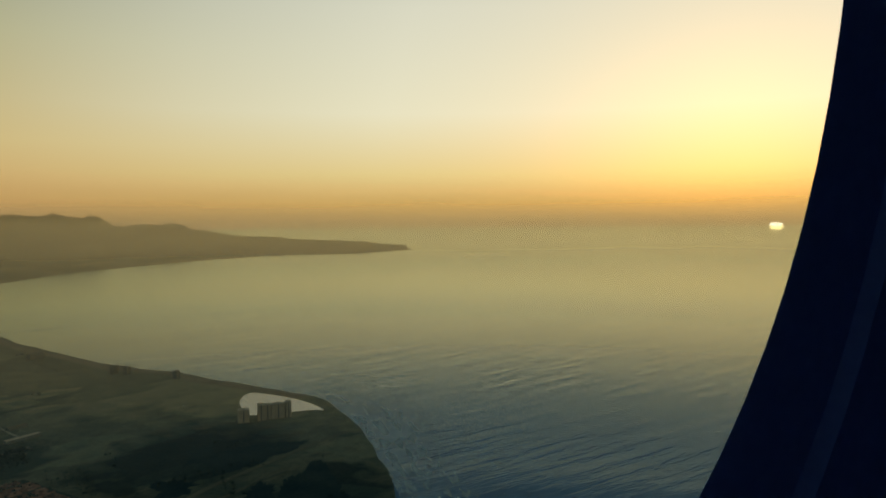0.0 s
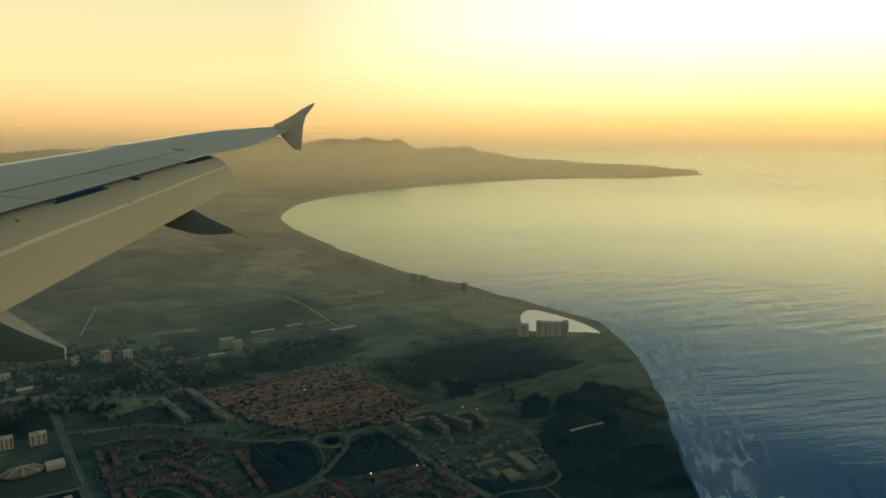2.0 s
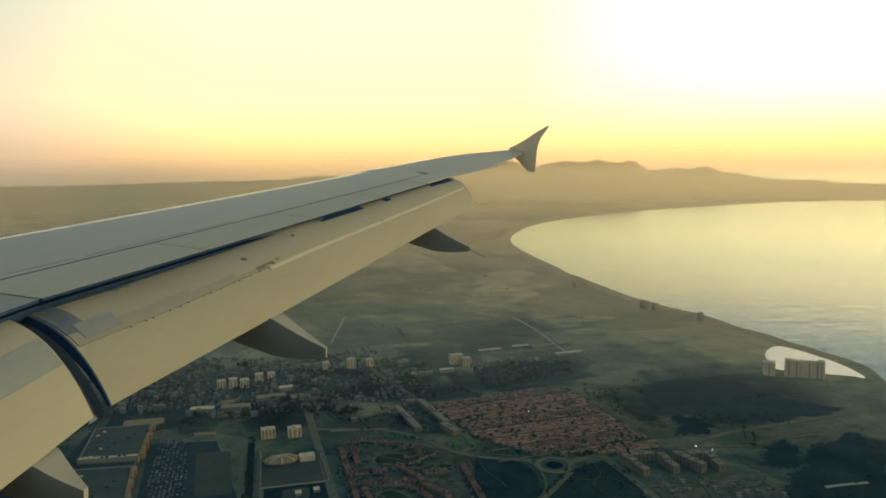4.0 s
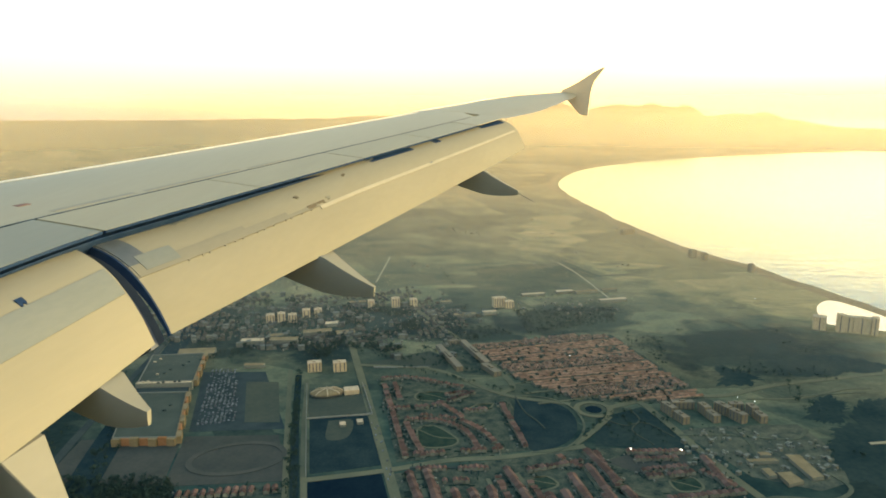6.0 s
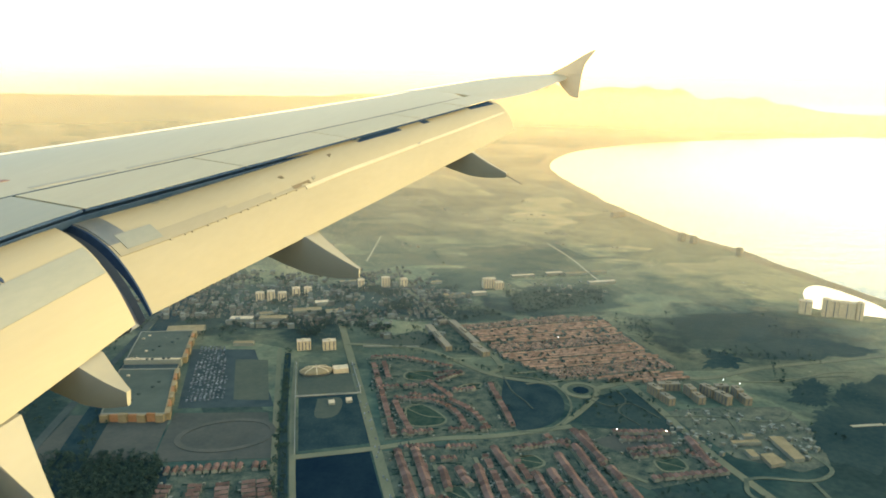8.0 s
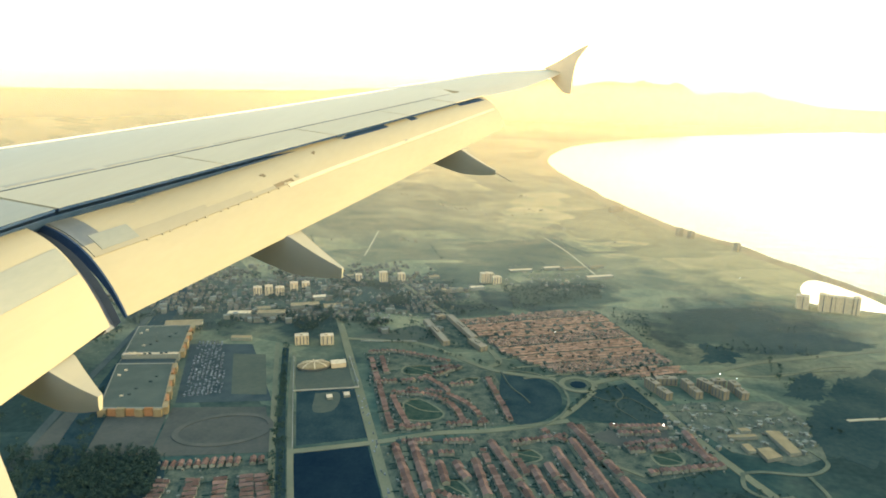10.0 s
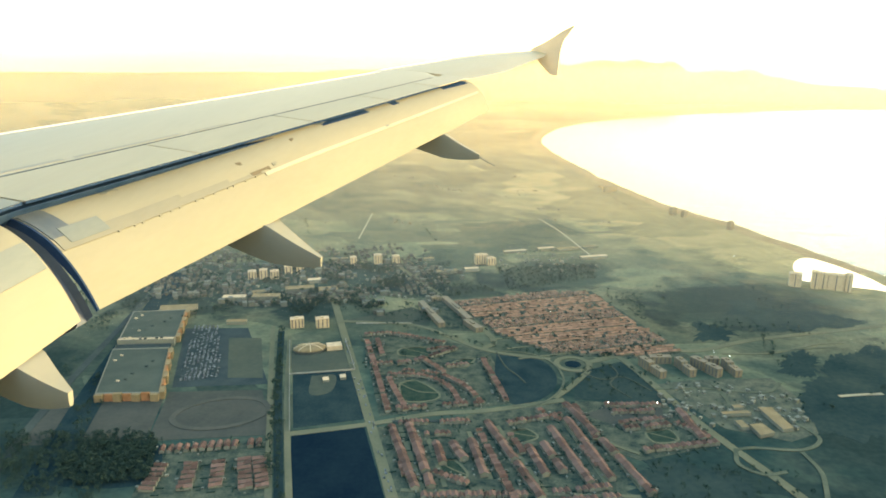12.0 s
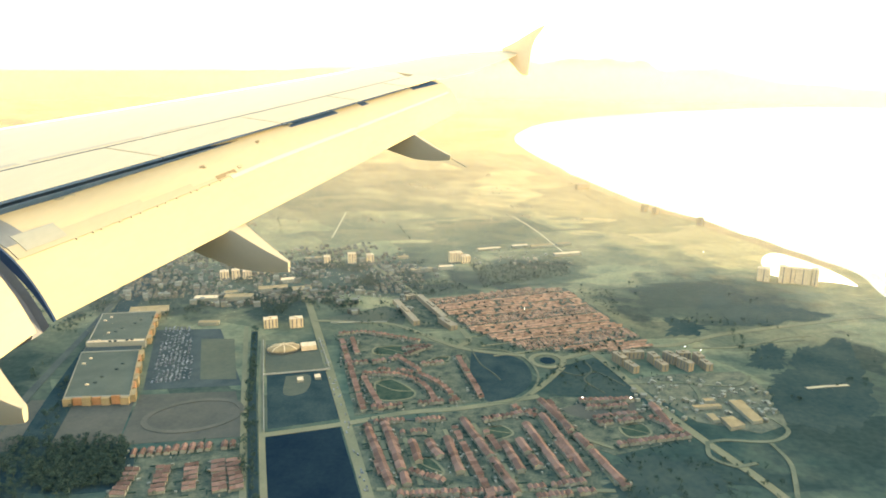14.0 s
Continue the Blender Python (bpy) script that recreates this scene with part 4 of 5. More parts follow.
def ragged(ring_, rough):
    """The outline of wild growth: the ring smoothed, then frayed in fingers and bays."""
    rnd = random.Random(len(ring_) * 31)
    line = smooth_line(list(ring_) + list(ring_[:1]), 16)[:-1]
    cx, cy = float(np.mean(line[:, 0])), float(np.mean(line[:, 1]))
    drift, out = 0.0, []
    for p in line:
        drift = 0.75 * drift + rnd.uniform(-0.8, 0.8)
        dx, dy = p[0] - cx, p[1] - cy
        k = 1.0 + rough * (drift + rnd.uniform(-0.45, 0.45)) / (math.hypot(dx, dy) + 1.0)
        out.append((cx + dx * k, cy + dy * k))
    return out


CROSS = (-241.0, 783.0)        # crossing of the straight road and the cross street
# parcels
patch("parcel", [(-236, 806), (-350, 1084), (-296, 1112), (-200, 1090), (-120, 1052), (-64, 880), (-100, 862)], M_LOT, 0.2, "yards of the fan-shaped red-roofed estate", "ground")
patch("parcel", [(-234, 775), (-95, 846), (8, 900), (60, 800), (110, 690), (140, 560), (-60, 500), (-150, 590)], M_LOT, 0.2, "yards of the large red-roofed estate", "ground")
patch("parcel", [(-232, 1296), (-31, 1400), (48, 1418), (206, 1100), (107, 1078), (-10, 1062), (-112, 1132)], M_LOT, 0.2, "yards of the distant red-roofed estate", "ground")
patch("parcel", [(20, 905), (141, 925), (205, 825), (100, 765), (50, 790)], M_LOT, 0.2, "yards of the small red-roofed estate", "ground")
patch("parcel", [(-484, 668), (-350, 716), (-300, 610), (-440, 560)], M_LOT, 0.2, "yards of the bungalow estate", "ground")
patch("parcel", [(-331, 735), (-247, 774), (-130, 530), (-240, 510)], M_DARKFIELD, 0.2, "dark ploughed field by the straight road", "field")
patch("parcel", [(-404, 908), (-310, 940), (-252, 795), (-336, 752)], M_SCRUB, 0.2, "dark field with two small sheds", "field")
patch("parcel", [(-372, 905), (-338, 915), (-325, 862), (-352, 848)], M_DIRT, 0.3, "bare ground round two sheds", "field", True)
patch("parcel", [(-108, 1050), (-64, 1052), (-26, 1030), (-8, 982), (-10, 935), (-32, 896), (-68, 880), (-98, 953)], M_SCRUB, 0.25, "dark oval field inside the ring road", "field", True)
patch("parcel", [(-552, 812), (-424, 846), (-358, 730), (-500, 684)], M_SPORT, 0.2, "bare brown sports ground with a worn track", "field")
patch("parcel", [(-690, 770), (-556, 812), (-502, 684), (-650, 640)], M_SPORT, 0.2, "bare brown vacant ground", "field")
patch("parcel", [(-668, 1046), (-560, 1072), (-424, 866), (-556, 826)], M_PARKING, 0.2, "large asphalt car park", "car park")
patch("parcel", [(-462, 1010), (-372, 1040), (-315, 942), (-405, 910)], M_DIRT, 0.2, "pale yard round the domed hall", "ground")
patch("parcel", [(20, 1000), (90, 1060), (190, 900), (140, 925), (20, 912)], M_HEATH, 0.2, "dark triangular field with paths", "field")
patch("parcel", [(-400, 1150), (-300, 1245), (-250, 1210), (-245, 1150)], M_DIRT, 0.2, "brown bare plot by the upper road", "field")
patch("parcel", [(137, 985), (192, 1012), (311, 1045), (330, 995), (338, 950), (330, 880), (290, 850), (214, 868)], M_YARD, 0.2, "trampled yard of the works", "ground")

patch("parcel", [(32, 868), (87, 915), (138, 922), (139, 880), (77, 845)], M_SPORT, 0.28, "bare brown ground among the small estate's houses", "field")
for ring_ in ([(340, 1114), (377, 1158), (407, 1156), (400, 1108), (367, 1069), (340, 1074)], [(222, 1180), (232, 1262), (280, 1268), (300, 1215)], [(330, 1250), (352, 1330), (430, 1378), (520, 1352), (545, 1335), (470, 1290), (395, 1262)], [(300, 1330), (322, 1398), (372, 1420), (360, 1352)],
              [(388, 1068), (430, 1150), (465, 1173), (520, 1210), (500, 1050), (439, 905), (352, 874), (330, 930), (345, 1010)], [(89, 737), (119, 763), (169, 765), (215, 745), (225, 720), (162, 687), (95, 681)]):
    patch("parcel", ragged(ring_, 11.0), M_HEATH, 0.22, "dark overgrown scrub land between dirt tracks", "field")
patch("parcel", [(-493, 873), (-570, 1021), (-515, 1032), (-441, 884)], M_DIRT, 0.35, "pale empty end of the car park", "car park")
patch("parcel", [(-290, 1266), (-249, 1312), (-140, 1146), (-215, 1138)], M_LOT, 0.2, "planted court between tan blocks", "ground")
for ring_ in ([(-234, 907), (-215, 924), (-172, 890), (-176, 866), (-214, 857)], [(-139, 715), (-118, 720), (-97, 692), (-118, 680)], [(-62, 800), (-40, 812), (-24, 795), (-42, 780)], [(112, 836), (140, 850), (150, 824), (122, 812)],
              [(-265, 1040), (-215, 1052), (-205, 1020), (-260, 1010)], [(-165, 1010), (-140, 1022), (-150, 985), (-172, 990)]):
    patch("small_park", ring_, M_GARDEN, 0.32, "small green park with a pale path round it", "park", True)
    road(ring_ + ring_[:2], 3.2, "pale footpath round a small park", M_ROAD, 0.44)
    cx, cy = sum(p[0] for p in ring_) / len(ring_), sum(p[1] for p in ring_) / len(ring_)
    road([ring_[0], (cx, cy), ring_[2]], 1.8, "thin curving path across a small park", M_ROAD, 0.44)

# roads
road([(-500, 1330), CROSS, (-120, 525)], 13, "long straight pale asphalt road")
road([(-336, 736), CROSS, (-169, 826), (-95, 852), (6, 906)], 11, "cross street between the estates")
road([(-520, 1090), (-411, 845), (-240, 470)], 8, "avenue carriageway beside a tree-lined median")
road([(-495, 1070), (-391, 828), (-232, 480)], 11, "dark hedge-planted median of the avenue", M_SCRUB, 0.3)
road([(-551, 553), (-664, 810), (-772, 1093), (-860, 1330)], 40, "dark overgrown railway cutting", M_SCRUB, 0.2)
road([(-470, 1050), (-371, 812), (-225, 490)], 8, "second avenue carriageway beside a median")
road([(-415, 1140), (-330, 1148), (-252, 1143), (-131, 1062), (-20, 1046)], 10, "curving pale distributor road")
road([(-470, 1590), (-250, 1315), (-126, 1121), (-131, 1066)], 11, "diagonal road into the old town")
road([(60, 1060), (92, 1072), (186, 870), (270, 720), (320, 600)], 12, "wide pale road along the estate edge")
road([(40, 1046), (135, 1116), (223, 1135), (333, 1211), (567, 1320), (640, 1340)], 12, "pale road towards the coast")
road([(255, 1128), (340, 1150), (420, 1205), (470, 1222)], 6, "second pale lane beside the coast road")
road([(40, 1012), (14, 950), (-8, 908)], 9, "short link road from the roundabout")
road([(-610, 540), (-693, 749), (-803, 1086), (-900, 1400)], 12, "main road beside the railway", M_ASPHALT)
road([(-98, 1978), (-29, 1852), (46, 1672)], 4.5, "straight farm track", M_DRYTRACK)
road([(-553, 1685), (-589, 1930)], 4, "straight farm road", M_DRYTRACK)
road([(393, 1000), (425, 1012), (458, 1022)], 6, "pale sandy strip in the scrub", M_DRYTRACK)
ring = [(16 + 26 * math.cos(a), 1034 + 26 * math.sin(a)) for a in [i * math.pi / 6 for i in range(13)]]
road(ring, 9, "roundabout carriageway", None, 0.5)
patch("traffic_island", [(16 + 13 * math.cos(i * 0.628), 1034 + 13 * math.sin(i * 0.628)) for i in range(10)], M_DARKFIELD, 0.5, "round planted island of the roundabout", "traffic island")
for k in range(7):
    o = uv((-232, 1296), 6, 40 + k * 44)
    end = 285 if k < 3 else 300
    start = max(0.0, (40 + k * 44 - 60) * 0.12)
    road([uv(o, start, 0), uv(o, end - k * 4, 0)], 5, "narrow street of the distant estate", M_ROAD, 0.36)
for p, q in (((-201, 782), (-140, 652)), ((-158, 760), (-118, 664)), ((-78, 812), (-8, 678)), ((4, 850), (60, 705)), ((28, 868), (98, 700)), ((-112, 790), (-70, 690)), ((-165, 648), (95, 690)), ((48, 806), (100, 780))):
    road([p, q], 6, "narrow street of the large estate", M_ROAD, 0.36)
road([(-215, 795), (-112, 818)], 5, "short street along the large estate", M_ASPHALT, 0.37)
for line in ([(214, 813), (240, 824), (297, 831), (326, 861), (317, 890), (302, 905)], [(295, 826), (304, 785), (299, 750), (285, 690)], [(216, 812), (214, 780), (238, 764), (265, 775)],
             [(319, 1149), (390, 1178), (453, 1200)], [(136, 969), (200, 985), (290, 990), (322, 1031)], [(220, 1012), (232, 950), (225, 900)]):
    road(line, 5.5, "winding pale dirt track", M_TRACK, 0.4)
for line in ([(-109, 1056), (-88, 1002), (-66, 972), (-52, 948)], [(32, 1000), (62, 985), (92, 1000), (130, 960)], [(70, 1050), (84, 1010), (72, 970), (100, 930)]):
    road(line, 2.4, "thin pale footpath over the field", M_DIRT, 0.4)
oval = [(-447 + 62 * math.cos(a) * U.x + 42 * math.sin(a) * V.x, 770 + 62 * math.cos(a) * U.y + 42 * math.sin(a) * V.y) for a in [i * math.pi / 6 for i in range(13)]]
road([(-112, 1060), (-60, 1062), (-20, 1037), (2, 982), (-2, 930), (-28, 886), (-66, 872)], 3.5, "pale footpath round the oval field", M_TRACK, 0.36)
road(oval, 8, "worn oval running track on the sports ground", M_WORN, 0.34)
# dark parcel that paints the shade beneath the grove
patch("parcel", [(-575, 664), (-487, 684), (-446, 609), (-507, 580), (-570, 590)], M_SCRUB, 0.25, "ground under a dense grove with its shade painted dark", "field", True)


# ---------------------------------------------------------------- houses
def house_meshes(w, d, h, ridge, tag):
    """Walls with gables and an overhanging tiled roof of some thickness; the ridge runs along x."""
    bm = bmesh.new()
    a, b = w / 2, d / 2
    v = [bm.verts.new(p) for p in ((-a, -b, 0), (a, -b, 0), (a, b, 0), (-a, b, 0), (-a, -b, h), (a, -b, h), (a, b, h), (-a, b, h), (-a, 0, h + ridge), (a, 0, h + ridge))]
    for f in ((0, 1, 5, 4), (2, 3, 7, 6), (0, 4, 8, 7, 3), (1, 2, 6, 9, 5)):
        bm.faces.new([v[i] for i in f])
    wall = bpy.data.meshes.new("wall_" + tag)
    bmesh.ops.recalc_face_normals(bm, faces=bm.faces)
    bm.to_mesh(wall)
    bm.free()
    bm = bmesh.new()
    o, t = 0.5, 0.22
    sl = ridge / b
    prof = [(-b - o, h - o * sl), (0, h + ridge), (b + o, h - o * sl), (b + o, h - o * sl + t), (0, h + ridge + t), (-b - o, h - o * sl + t)]
    r0 = [bm.verts.new((-a - o * 0.3, y, z + 0.02)) for y, z in prof]
    r1 = [bm.verts.new((a + o * 0.3, y, z + 0.02)) for y, z in prof]
    for i in range(6):
        j = (i + 1) % 6
        bm.faces.new((r0[i], r0[j], r1[j], r1[i]))
    for r in (r0, r1):
        bm.faces.new((r[0], r[1], r[4], r[5]))
        bm.faces.new((r[1], r[2], r[3], r[4]))
    roof = bpy.data.meshes.new("roof_" + tag)
    bmesh.ops.recalc_face_normals(bm, faces=bm.faces)
    bm.to_mesh(roof)
    bm.free()
    wall.materials.append(M_WALL)
    roof.materials.append(M_ROOF)
    return wall, roof


HOUSES = [house_meshes(7.8, 5.8, 3.4, 1.9, "a"), house_meshes(8.8, 6.4, 4.2, 1.8, "b"), house_meshes(7.0, 5.4, 3.0, 2.1, "c"), house_meshes(8.2, 6.6, 3.8, 1.7, "d"), house_meshes(7.9, 10.4, 5.0, 2.3, "e"), house_meshes(7.9, 9.4, 4.6, 2.5, "f")]
house_spots = []


def row_of_houses(pts, step=8.4, both=False, gap=0.06, turn=1.5708, kinds=(0, 1, 2, 3)):
    """Spots for houses along a line; every so often one is missing."""
    line = smooth_line(pts, 10) if len(pts) > 2 else np.array(pts, float)
    seg = np.hypot(*np.diff(line, axis=0).T)
    cum = np.concatenate([[0], np.cumsum(seg)])
    for s in np.arange(step / 2, cum[-1], step):
        p = np.array([np.interp(s, cum, line[:, i]) for i in (0, 1)])
        q = np.array([np.interp(min(s + 1, cum[-1]), cum, line[:, i]) - np.interp(max(s - 1, 0), cum, line[:, i]) for i in (0, 1)])
        a = math.atan2(q[1], q[0])
        if random.random() < gap:
            continue
        nrm = np.array((-math.sin(a), math.cos(a)))
        for side in ((-1, 1) if both else (0,)):
            c = p + nrm * side * 3.5 + np.random.uniform(-0.5, 0.5, 2)
            house_spots.append((c[0], c[1], a + turn + random.uniform(-0.06, 0.06) * (kinds[0] < 4), random.choice(kinds)))


random.seed(7)
np.random.seed(7)
# fan-shaped estate
for r in ([(-332, 1056), (-227, 818)], [(-256, 920), (-205, 827)], [(-345, 1080), (-299, 1096), (-203, 1074)], [(-298, 964), (-235, 987), (-175, 1058)],
          [(-227, 1007), (-178, 957)], [(-261, 932), (-200, 936), (-160, 906), (-136, 862)], [(-250, 948), (-191, 950), (-140, 917), (-104, 866)], [(-128, 1023), (-74, 884)],
          [(-219, 828), (-178, 842)], [(-166, 850), (-111, 866)], [(-179, 981), (-132, 1000)], [(-318, 1068), (-288, 1000)], [(-222, 1035), (-182, 1058)]):
    row_of_houses(r, 7.2)
# large estate below the cross street: long terraces with shared ridges, and short rows of small houses
for p, q in (((-212, 778), (-150, 652)), ((-190, 787), (-132, 656)), ((-147, 750), (-129, 708)), ((-127, 754), (-105, 718)), ((-105, 766), (-78, 692)), ((-92, 816), (-12, 664)), ((-34, 765), (-9, 709)),
             ((-16, 776), (11, 717)), ((-10, 818), (42, 700)), ((11, 846), (66, 712)), ((8, 888), (50, 811)), ((56, 800), (108, 694)), ((160, 903), (181, 830))):
    row_of_houses([p, q], 7.9, False, 0.03, 0.0, (4, 5))
for p, q in (((-206, 791), (-116, 814)), ((-166, 769), (-121, 782)), ((-101, 796), (-40, 655)), ((-66, 819), (4, 860)), ((-30, 866), (2, 842)), ((-172, 756), (-158, 722)), ((-78, 742), (-62, 705)), ((-138, 688), (-90, 672)),
             ((-140, 640), (-20, 668)), ((-132, 626), (-10, 652)), ((0, 676), (60, 700)), ((10, 660), (72, 684)), ((-60, 792), (-40, 752)), ((-178, 700), (-168, 676)), ((30, 782), (50, 738))):
    row_of_houses([p, q], 6.8, False, 0.08)
# distant estate
FAR_ESTATE = [(-228, 1290), (-31, 1393), (42, 1408), (198, 1104), (107, 1085), (-16, 1068), (-114, 1134)]
first = len(house_spots)
for k in range(8):
    for s in (5 + k * 44, 15 + k * 44, 25 + k * 44, 35 + k * 44):
        row_of_houses([uv((-232, 1296), -20, s), uv((-232, 1296), 330, s)], 7.6, False, 0.10 + 0.25 * (noise.noise((s / 30, 1, 1)) > 0.2), 0.0 if k % 3 else 1.5708)
house_spots[first:] = [h for h in house_spots[first:] if within(h[0], h[1], FAR_ESTATE)]
# small estate and bungalows
for r in ([(78, 850), (141, 876)], [(146, 873), (193, 832)], [(105, 787), (196, 825)], [(61, 898), (138, 915)], [(19, 892), (48, 803)], [(84, 836), (146, 862)], [(72, 880), (130, 896)]):
    row_of_houses(r, 7.2)
for r in ([(-473, 666), (-360, 706)], [(-450, 640), (-437, 588)], [(-418, 650), (-397, 597)], [(-390, 660), (-364, 605)], [(-363, 671), (-331, 611)], [(-347, 677), (-313, 615)]):
    row_of_houses(r, 9.5, True, 0.05)

house_spots.sort(key=lambda s: math.hypot(s[0] + 120, s[1] - 830))
LABELS = ("terraced house with red tiled gable roof and cream walls", "wide red-roofed house with cream walls in a row", "deep narrow house with steep terracotta roof", "broad low house with shallow terracotta roof", "two-storey terrace unit with a wide red-brown ridged roof", "terrace unit with a steeper faded red ridged roof")
protos = []
for k, (x, y, a, kind) in enumerate(house_spots[:300]):
    if kind not in [p for p, _ in protos]:
        ob = tagged(new("terraced_house"), LABELS[kind], "house", "houses of the red-roofed estates")
        for nm, me in zip(("wall", "roof"), HOUSES[kind]):
            c = new(nm, me)
            c.parent = ob
        ob.matrix_world = pose(x, y, at_ground(x, y), 0, 0, math.degrees(a))
        protos.append((kind, ob))
    else:
        copy_thing(dict(protos)[kind], pose(x, y, at_ground(x, y), 0, 0, math.degrees(a)))


def merged(name, meshes, spots, material, label, category, z=None):
    """Many copies of small meshes joined into one object: spots of (x, y, angle, kind, scale)."""
    data = []
    for me in meshes:
        co = np.empty(len(me.vertices) * 3)
        me.vertices.foreach_get("co", co)
        data.append((co.reshape(-1, 3), [tuple(p.vertices) for p in me.polygons]))
    verts, faces, n = [], [], 0
    for x, y, a, kind, sc in spots:
        co, fs = data[kind]
        c, s = math.cos(a), math.sin(a)
        zz = at_ground(x, y) if z is None else z
        v = np.stack([x + sc * (c * co[:, 0] - s * co[:, 1]), y + sc * (s * co[:, 0] + c * co[:, 1]), zz + sc * co[:, 2]], 1)
        verts.append(v)
        faces += [tuple(i + n for i in f) for f in fs]
        n += len(co)
    me = bpy.data.meshes.new(name)
    me.from_pydata(np.vstack(verts).tolist(), [], faces)
    me.materials.append(material)
    ob = new(name, me)
    return tagged(ob, label, category, kind="stuff")


rest = [(*h, 1.0) for h in house_spots[300:]]
merged("distant_house_walls", [h[0] for h in HOUSES], rest, M_WALL, "cream walls of many more terraced houses", "houses")
merged("terraced_roofs", [h[1] for h in HOUSES], [h for h in rest if not within(h[0], h[1], FAR_ESTATE)], M_ROOF, "red tiled roofs of many more terraced houses", "houses")
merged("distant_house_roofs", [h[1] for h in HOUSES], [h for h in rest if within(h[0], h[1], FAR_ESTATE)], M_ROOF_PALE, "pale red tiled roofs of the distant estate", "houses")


# ---------------------------------------------------------------- blocks and halls
def box(bm, x0, x1, y0, y1, z0, z1):
    v = [bm.verts.new((x, y, z)) for z in (z0, z1) for x, y in ((x0, y0), (x1, y0), (x1, y1), (x0, y1))]
    for f in ((3, 2, 1, 0), (4, 5, 6, 7), (0, 1, 5, 4), (1, 2, 6, 5), (2, 3, 7, 6), (3, 0, 4, 7)):
        bm.faces.new([v[i] for i in f])


def apartment_block(x, y, turn, w, d, storeys, label, group, material=None, bays=0):
    """A slab block: walls with stair shafts, flat roof with parapet and tank, rows of recessed windows, balconies."""
    ob = tagged(new("apartment_block"), label, "apartment block", group)
    h = storeys * 2.8
    bm = bmesh.new()
    box(bm, -w / 2, w / 2, -d / 2, d / 2, 0, h)
    part("wall", bm, material or M_BLOCK, ob)
    bm = bmesh.new()
    box(bm, -w / 2 - 0.2, w / 2 + 0.2, -d / 2 - 0.2, d / 2 + 0.2, h + 0.01, h + 0.6)
    roof = part("roof", bm, material or M_BLOCK, ob)
    bm = bmesh.new()
    box(bm, -w * 0.15, w * 0.1, -d * 0.2, d * 0.2, h + 0.61, h + 3.0)
    part("stair_head", bm, material or M_BLOCK, roof)
    for side in (-1, 1):
        n = bays or max(2, int(w / 6))
        for k in range(n):
            cx = -w / 2 + w * (k + 0.5) / n
            bm = bmesh.new()
            y0, y1 = sorted((side * (d / 2 + 0.02), side * (d / 2 - 0.3)))
            box(bm, cx - 0.9, cx + 0.9, y0, y1, 0.9, h - 0.5)
            part("glazing_strip", bm, M_GLASS, ob)
        bm = bmesh.new()
        x0, x1 = sorted((side * (w / 2 + 0.02), side * (w / 2 - 0.3)))
        box(bm, x0, x1, -0.9, 0.9, 0.9, h - 0.5)
        part("glazing_strip", bm, M_GLASS, ob)
    ob.matrix_world = pose(x, y, at_ground(x, y), 0, 0, turn)
    return ob


for x, y, w, d, st, turn in ((-476, 1096, 24, 15, 6, 27), (-432, 1107, 23, 15, 6, 27)):
    apartment_block(x, y, turn, w, d, st, "cream six-storey apartment block beside the straight road", "cream apartment blocks")
for (ax, ay), (bx, by), st in (((122, 1056), (136, 1034), 5), ((138, 1031), (151, 1009), 4), ((135, 1066), (168, 1074), 4), ((178, 1066), (186, 1047), 5), ((187, 1044), (196, 1024), 4), ((202, 1074), (218, 1054), 5), ((220, 1051), (236, 1031), 5),
                               ((222, 1079), (242, 1084), 4), ((250, 1078), (256, 1060), 5), ((257, 1057), (264, 1037), 4)):
    apartment_block((ax + bx) / 2, (ay + by) / 2, math.degrees(math.atan2(by - ay, bx - ax)), math.hypot(bx - ax, by - ay), 11, st, "tan stepped slab block near the roundabout", "stepped slab blocks", M_SLAB)
for (ax, ay), (bx, by), d in (((-285, 1262), (-220, 1150), 12), ((-245, 1300), (-175, 1185), 12), ((-180, 1178), (-150, 1140), 14), ((-270, 1288), (-255, 1300), 10)):
    apartment_block((ax + bx) / 2, (ay + by) / 2, math.degrees(math.atan2(by - ay, bx - ax)), math.hypot(bx - ax, by - ay), d, 3, "tan three-storey block round a court", "tan court blocks", M_SLAB)
for x, y, w, st in ((-684, 1340, 18, 6), (-661, 1347, 17, 7), (-638, 1354, 18, 6), (-622, 1392, 17, 6), (-598, 1402, 17, 6), (-499, 1482, 14, 7), (-446, 1505, 18, 8), (-405, 1515, 16, 7), (-208, 1560, 30, 8), (-184, 1556, 20, 6)):
    apartment_block(x, y, 26, w, 16, st, "pale tower block among trees at the town's edge", "pale tower blocks")
for x, y, w, d, st in ((473, 1527, 24, 20, 10), (510, 1518, 14, 18, 13), (525, 1517, 15, 13, 12), (548, 1512, 30, 14, 12), (570, 1506, 12, 18, 13)):
    apartment_block(x, y, -12, w, d, st, "tall pale tower beside the lagoon", "lagoon towers", M_BLOCK, 1)
for x, y, w, st in ((285, 2080, 18, 8), (315, 2060, 16, 7), (110, 2330, 50, 6), (420, 1950, 12, 8)):
    apartment_block(x, y, 40, w, 14, st, "hazy pale block near the beach", "beach blocks", M_SLAB)

patch("lagoon", [(503, 1655), (516, 1690), (540, 1722), (566, 1722), (604, 1672), (636, 1612), (654, 1556), (658, 1508), (632, 1520), (584, 1533), (525, 1548), (494, 1575)], M_POND, 0.6, "bright still wedge-shaped lagoon that mirrors the sky", "lagoon", True)


